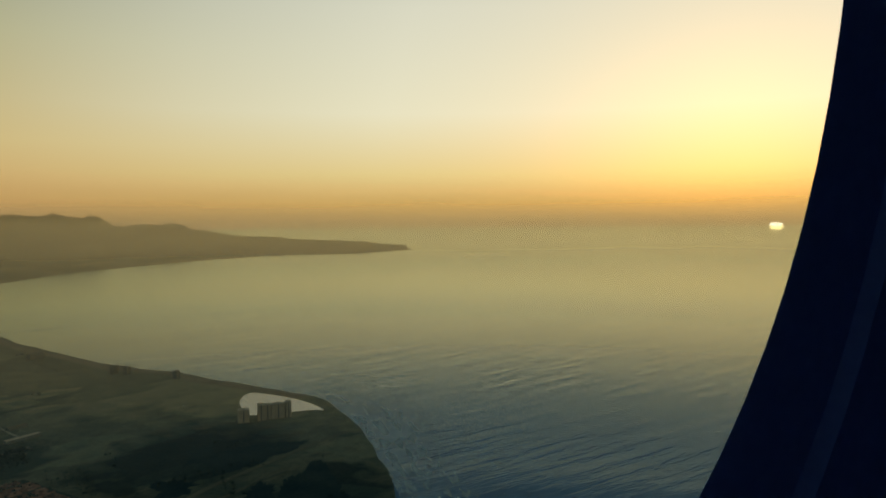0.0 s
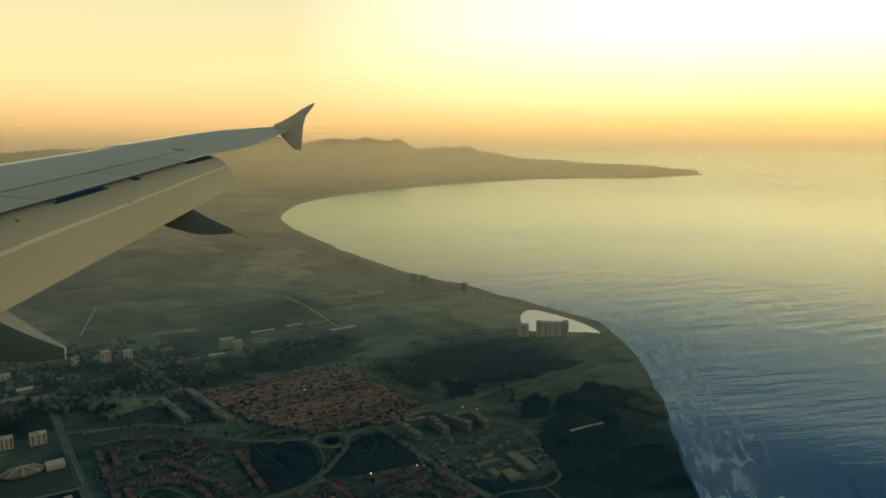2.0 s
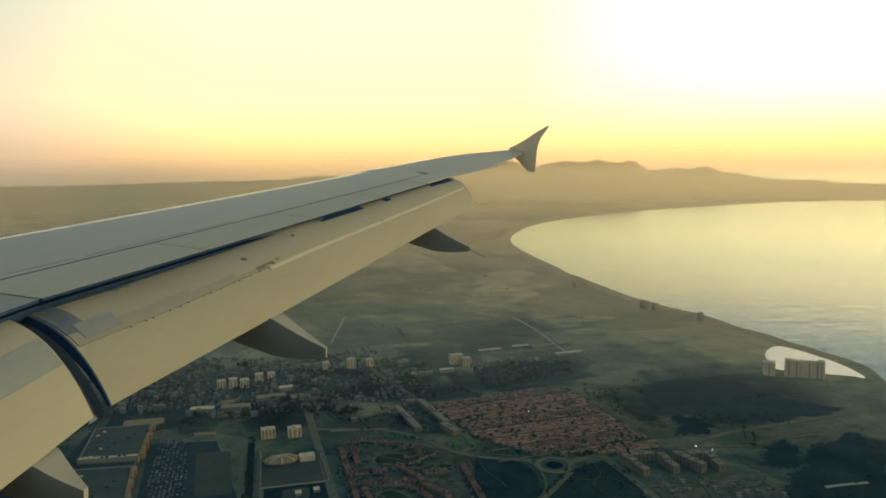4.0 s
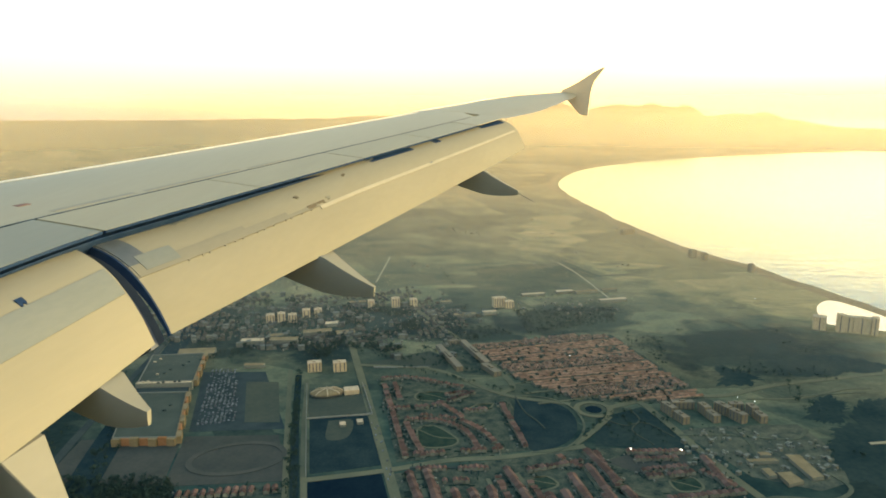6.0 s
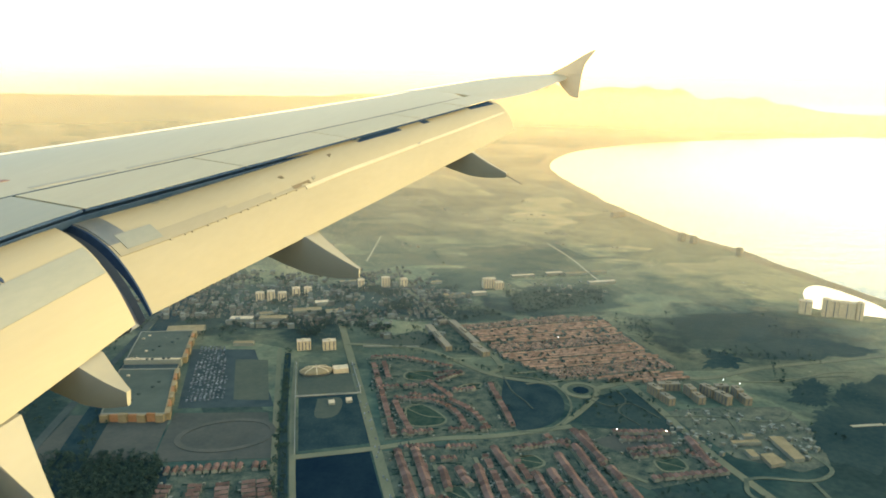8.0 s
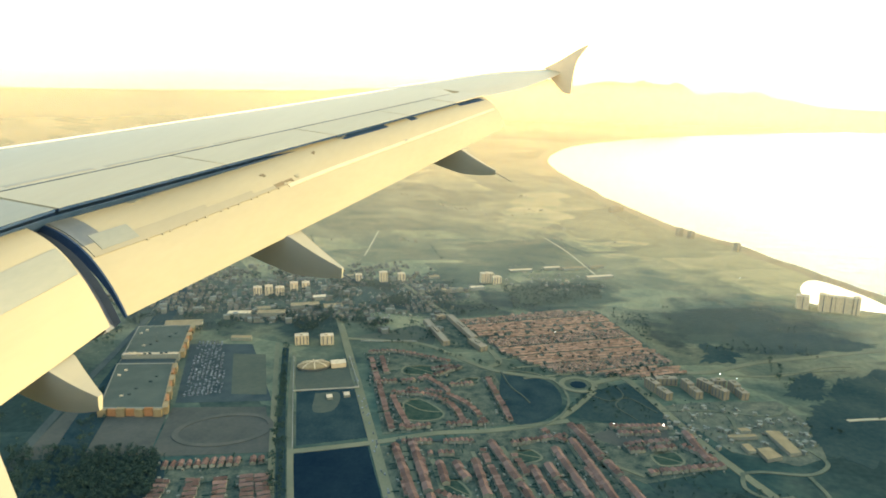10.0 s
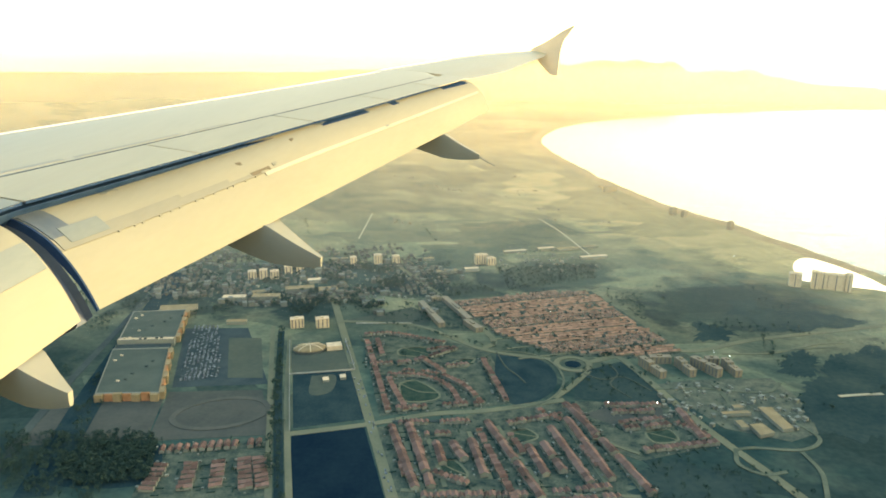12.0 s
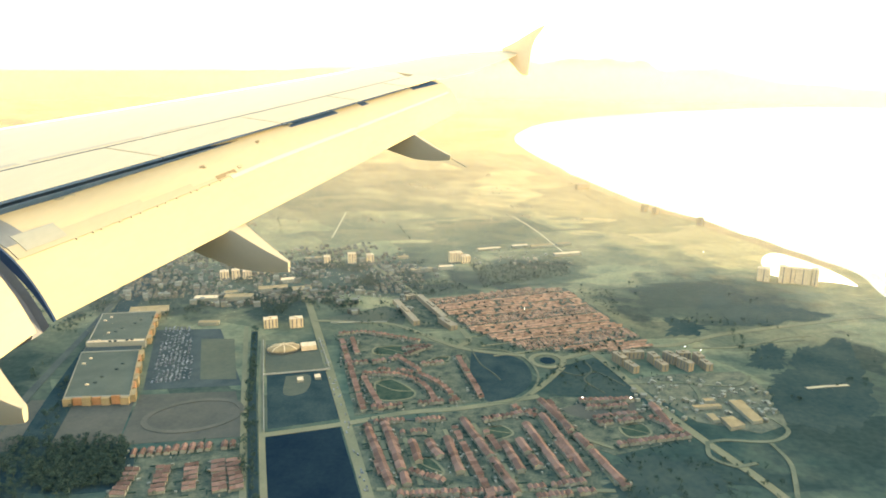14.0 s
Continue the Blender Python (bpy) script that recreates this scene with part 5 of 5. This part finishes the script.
HALL_PLANS = []


def hall(pts, h, roof_mat, label, fronts=()):
    """A large flat-roofed hall on a four-cornered plan with parapet, roof joints and a coloured front."""
    HALL_PLANS.append(list(pts))
    c = Vector((sum(p[0] for p in pts) / 4, sum(p[1] for p in pts) / 4))
    ob = tagged(new("warehouse"), label, "warehouse")
    q = [Vector(p) - c for p in pts]
    bm = bmesh.new()
    a = [bm.verts.new((p.x, p.y, 0)) for p in q]
    b = [bm.verts.new((p.x, p.y, h)) for p in q]
    for i in range(4):
        j = (i + 1) % 4
        bm.faces.new((a[i], a[j], b[j], b[i]))
    part("wall", bm, M_WALL, ob)
    bm = bmesh.new()
    s = 0.985
    lo = [bm.verts.new((p.x * s, p.y * s, h - 0.5)) for p in q]
    hi = [bm.verts.new((p.x * s, p.y * s, h - 0.05)) for p in q]
    bm.faces.new(hi)
    bm.faces.new(lo)
    for i in range(4):
        j = (i + 1) % 4
        bm.faces.new((lo[i], lo[j], hi[j], hi[i]))
    part("roof", bm, roof_mat, ob)
    if h >= 10:
        for i in range(4):
            p0, p1 = q[i], q[(i + 1) % 4]
            bm = bmesh.new()
            inner = [p * 0.965 for p in (p0, p1)]
            v = [bm.verts.new((p.x, p.y, z)) for z in (h + 0.01, h + 1.0) for p in (p0, p1, inner[1], inner[0])]
            for f in ((0, 1, 2, 3), (4, 5, 6, 7), (0, 1, 5, 4), (1, 2, 6, 5), (2, 3, 7, 6), (3, 0, 4, 7)):
                bm.faces.new([v[k] for k in f])
            part("parapet", bm, M_TANROOF if i == 1 else M_WALL, ob, "pale rendered parapet")
        for k in range(7):
            u_, w_ = 0.12 + 0.76 * ((k * 0.37) % 1), 0.15 + 0.7 * ((k * 0.61 + 0.2) % 1)
            p = q[0].lerp(q[1], u_).lerp(q[3].lerp(q[2], u_), w_)
            bm = bmesh.new()
            box(bm, p.x - 2.2, p.x + 2.2, p.y - 1.4, p.y + 1.4, h - 0.04, h + 1.8)
            part("roof_unit", bm, M_BLOCK if k % 3 == 0 else M_ASPHALT, ob, "rooftop ventilation unit")
    for front in fronts:
        p0, p1 = q[front[0]], q[front[1]]
        n = 7
        for k in range(n):
            f0, f1 = p0.lerp(p1, (k + 0.06) / n), p0.lerp(p1, (k + 0.94) / n)
            d = (p1 - p0).normalized()
            nr = Vector((d.y, -d.x))
            if nr.dot(p0) < 0:
                nr = -nr
            out = nr * (3.5 if k % 2 else 6.0)
            bm = bmesh.new()
            top = h + (2.5 if k % 3 == 1 else 0.8)
            v = [bm.verts.new((p.x, p.y, z)) for z in (0, top) for p in (f0 + nr * 0.1, f1 + nr * 0.1, f1 + out, f0 + out)]
            for f in ((0, 1, 2, 3), (4, 5, 6, 7), (0, 1, 5, 4), (1, 2, 6, 5), (2, 3, 7, 6), (3, 0, 4, 7)):
                bm.faces.new([v[i] for i in f])
            part("shop_front", bm, M_ORANGE if k % 2 else M_TANROOF, ob, "orange rendered shop front")
    ob.matrix_world = pose(c.x, c.y, at_ground(c.x, c.y))
    return ob


hall([(-716, 913), (-630, 938), (-550, 788), (-636, 766)], 10, M_TINROOF, "huge grey-roofed shopping hall with orange fronts by the car park", ((1, 2), (2, 3)))
hall([(-795, 1080), (-705, 1112), (-646, 982), (-735, 956)], 10, M_TINROOF, "grey-roofed store hall with tan fronts", ((1, 2),))
hall([(-728, 938), (-642, 963), (-632, 943), (-718, 918)], 7, M_ASPHALT, "low dark-roofed passage between two halls")
hall([(-770, 1128), (-705, 1152), (-690, 1120), (-755, 1098)], 8, M_TANROOF, "tan-roofed annex of the store hall")
hall([(-734, 953), (-645, 979), (-641, 969), (-730, 943)], 12, M_BLOCK, "low white link building between two halls")
hall([(-684, 1214), (-640, 1226), (-635, 1208), (-679, 1196)], 7, M_BLOCK, "long pale low building before the old town")
hall([(-628, 1230), (-574, 1245), (-568, 1224), (-622, 1209)], 9, M_TANROOF, "tan-roofed building before the old town")
hall([(-610, 1090), (-575, 1100), (-571, 1088), (-606, 1078)], 6, M_TANROOF, "small pale-roofed store in the car park")
for q in ([(267, 931), (286, 935), (300, 879), (285, 872)], [(245, 877), (262, 884), (273, 862), (253, 850)], [(216, 899), (214, 906), (252, 918), (255, 911)], [(228, 884), (238, 888), (244, 870), (234, 866)], [(232, 930), (246, 934), (249, 926), (235, 922)]):
    hall(q, 5, M_TANROOF, "tan sheet-roofed works shed on trampled ground")
for x, y, w, d in ((-585, 1290, 60, 22), (-520, 1310, 40, 26), (-560, 1350, 30, 18), (-300, 1470, 50, 16), (-240, 1500, 34, 14), (-167, 1655, 60, 12), (-86, 1690, 44, 14), (-40, 1705, 60, 18), (25, 1730, 40, 14), (20, 1640, 70, 14), (-350, 1560, 26, 14), (-560, 1500, 40, 14), (-640, 1250, 30, 16)):
    o = (x, y)
    hall([uv(o, 0, 0), uv(o, w, 0), uv(o, w, d), uv(o, 0, d)], random.uniform(4, 8), M_TANROOF if random.random() < 0.6 else M_BLOCK, "pale low building at the edge of the old town")
for x, y in ((-352, 898), (-330, 912)):
    hall([uv((x, y), 0, 0), uv((x, y), 9, 0), uv((x, y), 9, 12), uv((x, y), 0, 12)], 4, M_BLOCK, "small white shed in the dark field")


def domed_hall():
    ob = tagged(new("domed_hall"), "pale sports hall with a shallow ribbed dome roof", "sports hall")
    rows_, n = [], 32
    for s, z in ((1.0, 0.0), (1.0, 4.0)):
        rows_.append([(26 * s * math.cos(2 * math.pi * i / n), 17 * s * math.sin(2 * math.pi * i / n), z) for i in range(n)])
    part("wall", loft(rows_), M_GLASS, ob, "shaded glazed wall under the dome")
    rows_ = []
    for k in range(9):
        a = k / 8 * math.pi / 2
        s, z = max(0.02, math.cos(a)) * 1.04, 4.02 + 7 * math.sin(a)
        rows_.append([((26 * s) * (1 + 0.012 * (i % 2)) * math.cos(2 * math.pi * i / n), 17 * s * math.sin(2 * math.pi * i / n), z) for i in range(n)])
    part("dome_roof", loft(rows_), M_TANROOF, ob)
    for i in range(0, n, 4):
        c, s_ = math.cos(2 * math.pi * i / n), math.sin(2 * math.pi * i / n)
        rib = []
        for k in range(9):
            a = k / 8 * math.pi / 2 * 0.96
            r_, z = math.cos(a) * 1.05, 4.2 + 7.1 * math.sin(a)
            rib.append([(26 * r_ * c - 0.8 * s_, 17 * r_ * s_ + 0.8 * c, z), (26 * r_ * c + 0.8 * s_, 17 * r_ * s_ - 0.8 * c, z), (26 * r_ * c + 0.8 * s_, 17 * r_ * s_ - 0.8 * c, z + 0.6), (26 * r_ * c - 0.8 * s_, 17 * r_ * s_ + 0.8 * c, z + 0.6)])
        part("roof_rib", loft(rib), M_BLOCK, ob, "pale raised rib of the dome")
    bm = bmesh.new()
    box(bm, 27.5, 52, -10, 8, 0, 8)
    part("annex", bm, M_BLOCK, ob)
    ob.matrix_world = pose(-412, 998, GROUND, 0, 0, 26)


domed_hall()


# ---------------------------------------------------------------- trees, cars, scattered old town
def tree_mesh(seed, h):
    """A low tree seen from far: tapered trunk with limbs under a ragged crown of many small leaf clumps with gaps."""
    rnd = random.Random(seed)
    verts, faces = [], []

    def tri(p, size):
        n = len(verts)
        for _ in range(3):
            verts.append((p[0] + rnd.uniform(-size, size), p[1] + rnd.uniform(-size, size), p[2] + rnd.uniform(-size, size) * 0.8))
        faces.append((n, n + 1, n + 2))
    k = len(verts)
    for z, r in ((0, 0.3), (h * 0.5, 0.14)):
        for i in range(4):
            verts.append((r * math.cos(i * 1.571), r * math.sin(i * 1.571), z))
    faces.extend((k + i, k + (i + 1) % 4, k + 4 + (i + 1) % 4, k + 4 + i) for i in range(4))
    lobes = [(rnd.uniform(-1, 1) * h * 0.26, rnd.uniform(-1, 1) * h * 0.26, h * rnd.uniform(0.45, 0.85), h * rnd.uniform(0.16, 0.28)) for _ in range(5)]
    for lx, ly, lz, lr in lobes:
        for _ in range(13):
            d = Vector((rnd.gauss(0, 1), rnd.gauss(0, 1), rnd.gauss(0, 1))).normalized() * lr * rnd.uniform(0.5, 1.05)
            tri((lx + d.x, ly + d.y, lz + d.z * 0.9), lr * 0.55)
    me = bpy.data.meshes.new("tree_%d" % seed)
    me.from_pydata(verts, [], faces)
    return me


TREES = [tree_mesh(11 + i, h) for i, h in enumerate((7.0, 9.0, 6.0, 11.0, 8.0))]
tree_spots = []


def grove(x0, x1, y0, y1, n, s0=0.7, s1=1.3, test=None):
    for _ in range(n):
        x, y = random.uniform(x0, x1), random.uniform(y0, y1)
        if test is None or test(x, y):
            tree_spots.append((x, y, random.uniform(0, 6.28), random.randrange(5), random.uniform(s0, s1)))


def lane(p, q, step, jitter=1.5, s0=0.7, s1=1.2):
    n = int(math.hypot(q[0] - p[0], q[1] - p[1]) / step)
    for i in range(n):
        s = (i + random.uniform(-0.3, 0.3)) / n
        if random.random() < 0.8:
            tree_spots.append((p[0] + (q[0] - p[0]) * s + random.uniform(-jitter, jitter), p[1] + (q[1] - p[1]) * s + random.uniform(-jitter, jitter), random.uniform(0, 6.28), random.randrange(5), random.uniform(s0, s1)))


random.seed(21)
lane((-495, 1070), (-391, 828), 5, 3, 0.7, 1.3)
lane((-391, 828), (-232, 480), 5, 3, 0.7, 1.3)
lane((-447, 955), (-352, 722), 7, 1.5, 1.0, 1.7)
lane((-352, 722), (-318, 640), 7, 1.5, 1.0, 1.7)
lane((-664, 810), (-772, 1093), 6, 14, 0.9, 1.5)
lane((-551, 553), (-664, 810), 6, 14, 0.9, 1.5)
lane((-345, 1150), (-150, 1085), 9, 4)
lane((-150, 1078), (-30, 1058), 8, 4)
lane((30, 1000), (-2, 915), 7, 4)
lane((60, 1075), (120, 1100), 6, 5, 0.9, 1.5)
grove(-590, -440, 575, 690, 1500, 0.7, 1.2, lambda x, y: within(x, y, [(-575, 664), (-487, 684), (-446, 609), (-507, 580), (-560, 600)]))
grove(-680, -480, 540, 690, 620, 0.8, 1.4, lambda x, y: y < 690 + (x + 560) * 0.25 and y > 560)
clumped = lambda x, y: noise.noise((x / 45, y / 45, 4)) > 0.12
grove(-700, -350, 1180, 1480, 2600, 0.6, 1.3, clumped)
grove(-575, -480, 1140, 1255, 420, 0.5, 1.0, lambda x, y: within(x, y, [(-505, 1145), (-440, 1175), (-470, 1262), (-560, 1228)]))
grove(-560, -260, 1350, 1560, 1500, 0.5, 1.1, clumped)
grove(-420, -240, 1170, 1260, 60, 0.6, 1.1)
WOOD = [(-174, 1543), (-121, 1383), (-33, 1442), (63, 1503), (54, 1600), (-78, 1560)]
grove(-180, 70, 1380, 1605, 2000, 0.4, 0.8, lambda x, y: within(x, y, WOOD))
grove(-345, -145, 1300, 1425, 700, 0.4, 0.8, lambda x, y: within(x, y, [(-341, 1375), (-258, 1305), (-147, 1378), (-204, 1420)]))
grove(60, 150, 1260, 1430, 180, 0.4, 0.9, lambda x, y: x > 60 + (1420 - y) * 0.5)
grove(-275, -150, 1145, 1290, 70, 0.4, 0.7)
grove(150, 330, 860, 1010, 70, 0.3, 0.6)
grove(-1050, -640, 1000, 1500, 2400, 0.6, 1.3, clumped)
grove(30, 130, 930, 1040, 60, 0.5, 0.9)
for k in range(16):
    # hedgerows along the old parcels of the plain
    o = (random.uniform(-900, 250), random.uniform(1560, 2300))
    along = random.uniform(60, 190)
    lane(o, uv(o, along, 0) if k % 3 else uv(o, 0, along), 6, 2.5, 0.3, 0.8)
grove(100, 280, 600, 780, 160, 0.5, 1.0)
grove(330, 540, 950, 1260, 260, 0.6, 1.2, lambda x, y: noise.noise((x / 90, y / 90, 0)) > 0.18)
grove(180, 480, 1240, 1560, 420, 0.5, 1.1, lambda x, y: noise.noise((x / 110, y / 110, 2)) > 0.25)
grove(-760, -600, 600, 900, 120, 0.6, 1.2, lambda x, y: abs(x + 640 + (y - 640) * 0.36) > 20)
for x, y, a, k in random.choices(house_spots, k=900):
    tree_spots.append((x + random.uniform(-9, 9), y + random.uniform(-9, 9), 0, random.randrange(5), random.uniform(0.4, 0.85)))
tree_spots.append((-248, 992, 0, 3, 1.6))
CLEAR = HALL_PLANS + [[(-668, 1046), (-560, 1072), (-424, 866), (-556, 826)], [(-560, 812), (-424, 846), (-358, 730), (-500, 684)]]
tree_spots = [p for p in tree_spots if not any(within(p[0], p[1], c) for c in CLEAR)]
merged("trees", TREES, tree_spots, M_LEAF, "dark green trees scattered through town and fields", "trees")

car = bmesh.new()
box(car, -2.1, 2.1, -0.85, 0.85, 0.25, 0.85)
box(car, -1.2, 1.0, -0.75, 0.75, 0.86, 1.45)
car_me = bpy.data.meshes.new("car_shape")
car.to_mesh(car_me)
car.free()
car_spots = []
for i in range(17):
    for j in range(62):
        o = uv((-655, 1048), 4 + i * 6.4 + random.uniform(-1.2, 1.2), -14 + j * 3.9 + random.uniform(-1, 1))
        full = 0.55 + 0.9 * noise.noise((o[0] / 40, o[1] / 40, 9))
        if random.random() < full and within(o[0], o[1], [(-550, 815), (-672, 1060), (-616, 1070), (-485, 845)]):
            car_spots.append((o[0], o[1], math.atan2(U.y, U.x) + random.uniform(-0.1, 0.1), 0, random.uniform(0.7, 0.9)))
for i in range(40):
    o = uv(CROSS, random.uniform(-4, 4), random.uniform(-300, 250))
    car_spots.append((o[0], o[1], math.atan2(V.y, V.x), 0, 1.0))
merged("parked_cars", [car_me], car_spots, M_CAR, "many parked cars in rows on the asphalt", "cars", GROUND + 0.45)

# old town roofs among the trees
OLD = [h[1] for h in HOUSES]
old = []
random.seed(5)
for k in range(1500):
    a_, b_ = random.randrange(-26, 26) * 13.0 + random.uniform(-2, 2), random.randrange(-11, 11) * 17.0 + random.uniform(-2, 2)
    x, y = uv((-600, 1370), a_, b_)
    if y > 1195 and x < -225 and noise.noise((x / 70, y / 70, 12)) > -0.08:
        old.append((x, y, math.atan2(U.y, U.x) + random.choice((0, 1.571)) + random.uniform(-0.1, 0.1), random.randrange(3), random.uniform(0.6, 1.25)))
merged("old_town_walls", [h[0] for h in HOUSES], old, M_TOWNWALL, "weathered walls of small houses among trees", "houses")
merged("old_town_roofs", OLD, old, M_TOWNROOF, "tan and grey roofs of small houses among trees", "houses")


def floodlight(x, y, h):
    ob = tagged(new("street_lamp"), "tall lamp mast with a bright lit head", "street lamp", "lit lamp masts")
    bm = bmesh.new()
    bmesh.ops.create_cone(bm, segments=6, radius1=0.18, radius2=0.1, depth=h, cap_ends=True, matrix=Matrix.Translation((0, 0, h / 2)))
    part("pole", bm, M_TINROOF, ob)
    bm = bmesh.new()
    bmesh.ops.create_icosphere(bm, subdivisions=1, radius=0.7, matrix=Matrix.Translation((0, 0, h + 0.6)) @ Matrix.Diagonal((1, 1, 0.7, 1)))
    part("lamp_head", bm, M_LAMP, ob)
    ob.matrix_world = pose(x, y, at_ground(x, y))


for x, y in ((240, 1110), (262, 1098), (262, 1078), (132, 905), (66, 893), (-30, 1250), (380, 1690)):
    floodlight(x, y, 9)


def boundary_wall(p, q, h=2.4):
    """A low whitewashed wall with a coping and piers."""
    p, q = Vector(p), Vector(q)
    ln = (q - p).length
    bm = bmesh.new()
    box(bm, 0, ln, -0.25, 0.25, 0, h)
    ob = part("wall", bm, M_LIMEWALL, None)
    bm = bmesh.new()
    box(bm, 0, ln, -0.4, 0.4, h + 0.01, h + 0.2)
    part("coping", bm, M_LIMEWALL, ob)
    ob.matrix_world = pose(p.x, p.y, GROUND, 0, 0, math.degrees(math.atan2(q.y - p.y, q.x - p.x)))
    tagged(ob, "low whitewashed boundary wall round a plot", "wall", kind="structure")


for p, q in (((-337, 743), (-407, 903)), ((-407, 903), (-462, 1031)), ((-407, 903), (-315, 940)), ((-315, 940), (-371, 1056)), ((-377, 1134), (-277, 1156))):
    boundary_wall(p, q)


# the last flattened glint of the sun on the horizon
bm = bmesh.new()
bmesh.ops.create_uvsphere(bm, u_segments=24, v_segments=12, radius=1.0, matrix=Matrix.Diagonal((42, 42, 10, 1)))
sun_glint = part("setting_sun", bm, M_SUN, None, "flattened bright setting sun on the horizon", True)
SPOT = radians(59.3)
sun_glint.matrix_world = pose(4868 * math.sin(SPOT), 4868 * math.cos(SPOT), ALT - 4.5, 0, 0, -59.3)
tagged(sun_glint, category="sun")

# broken surf along the near beach: a thin sheet of froth and milky shallows that follows the shore
near_coast = COAST_LINE[(COAST_LINE[:, 1] < 1740) & (COAST_LINE[:, 1] > 300)]
steps = np.concatenate([[0], np.cumsum(np.hypot(*np.diff(near_coast, axis=0).T))])
OFFS = (2, 12, 26, 44, 66, 92, 122, 160, 212)
verts, faces, shore = [], [], []
for i, s_ in enumerate(np.arange(0, steps[-1], 10.0)):
    p = np.array([np.interp(s_, steps, near_coast[:, k]) for k in (0, 1)])
    d = np.array([np.interp(s_ + 60, steps, near_coast[:, k]) - np.interp(s_ - 60, steps, near_coast[:, k]) for k in (0, 1)])
    d = d / np.hypot(*d)
    nrm = np.array((-d[1], d[0]))
    for off in OFFS:
        q = p + nrm * off
        verts.append((q[0], q[1], float(dish(*q)) + 0.4))
        shore.append((s_, off, 0.0))
    if i:
        k = len(OFFS)
        faces.extend((i * k + j, i * k + j + 1, (i - 1) * k + j + 1, (i - 1) * k + j) for j in range(k - 1))
surf = tagged(mesh_ob("surf", verts, faces, M_FOAM, None, True), "broken white surf over milky shallows along the beach", "surf", kind="stuff")
surf.data.attributes.new("shore", "FLOAT_VECTOR", "POINT").data.foreach_set("vector", [v for p in shore for v in p])


# scattered farm buildings and walls on the far plain
random.seed(31)
far_spots = []
while len(far_spots) < 110:
    cx, cy = random.uniform(-900, 480), random.uniform(1500, 2500)
    for _ in range(random.choice((1, 2, 5, 7))):
        x, y = cx + random.gauss(0, 22), cy + random.gauss(0, 9)
        if inland(x, y) > 60:
            far_spots.append((x, y, math.atan2(U.y, U.x) + random.choice((0, 1.571)), random.randrange(4), random.uniform(0.4, 0.9)))
merged("farm_buildings", [h[0] for h in HOUSES], far_spots, M_FARM, "small pale farm buildings scattered on the plain", "buildings")
merged("farm_roofs", [h[1] for h in HOUSES], far_spots, M_FARM, "pale roofs of scattered farm buildings", "roofs")

# sheds, water tanks and hedges in the yards
random.seed(77)
shed = bmesh.new()
box(shed, -1.6, 1.6, -1.2, 1.2, 0.0, 2.3)
shed_me = bpy.data.meshes.new("shed_shape")
shed.to_mesh(shed_me)
shed.free()
hedge = bmesh.new()
for i in range(6):
    box(hedge, -4.5 + i * 1.5, -3.1 + i * 1.5, -0.6 - 0.2 * (i % 2), 0.6 + 0.15 * (i % 3), 0.0, 1.3 + 0.3 * (i % 2))
hedge_me = bpy.data.meshes.new("hedge_shape")
hedge.to_mesh(hedge_me)
hedge.free()
sheds, hedges = [], []
for x, y, a, k in house_spots:
    for _ in range(2):
        sheds.append((x + random.uniform(-11, 11), y + random.uniform(-11, 11), a + random.uniform(-0.2, 0.2), 0, random.uniform(0.5, 1.2))) if random.random() < 0.55 else None
        hedges.append((x + random.uniform(-13, 13), y + random.uniform(-13, 13), a + random.choice((0, 1.571)), 0, random.uniform(0.5, 1.1))) if random.random() < 0.6 else None
for x0, x1, y0, y1, n in ((140, 330, 860, 1000, 110), (-170, 70, 1535, 1665, 40), (-660, -560, 1180, 1260, 40), (-640, -580, 780, 830, 25), (-860, -250, 1220, 1540, 160)):
    for _ in range(n):
        sheds.append((random.uniform(x0, x1), random.uniform(y0, y1), random.uniform(0, 3), 0, random.uniform(0.6, 2.2)))
flat = []
for _ in range(420):
    x, y = random.uniform(-980, -230), random.uniform(1180, 1540)
    if noise.noise((x / 60, y / 60, 8)) > -0.05 and not within(x, y, [(-341, 1375), (-258, 1305), (-147, 1378), (-204, 1420)]):
        flat.append((x, y, math.atan2(U.y, U.x) + random.choice((0, 1.571)), 0, random.uniform(1.6, 4.2)))
merged("old_town_blocks", [shed_me], flat, M_TOWNWALL, "flat-roofed weathered houses of the old town", "houses")
merged("yard_sheds", [shed_me], sheds, M_WALL, "small pale sheds and lean-tos in the yards", "sheds")
merged("yard_hedges", [hedge_me], hedges, M_LEAF, "dark clipped hedges between the yards", "hedges")
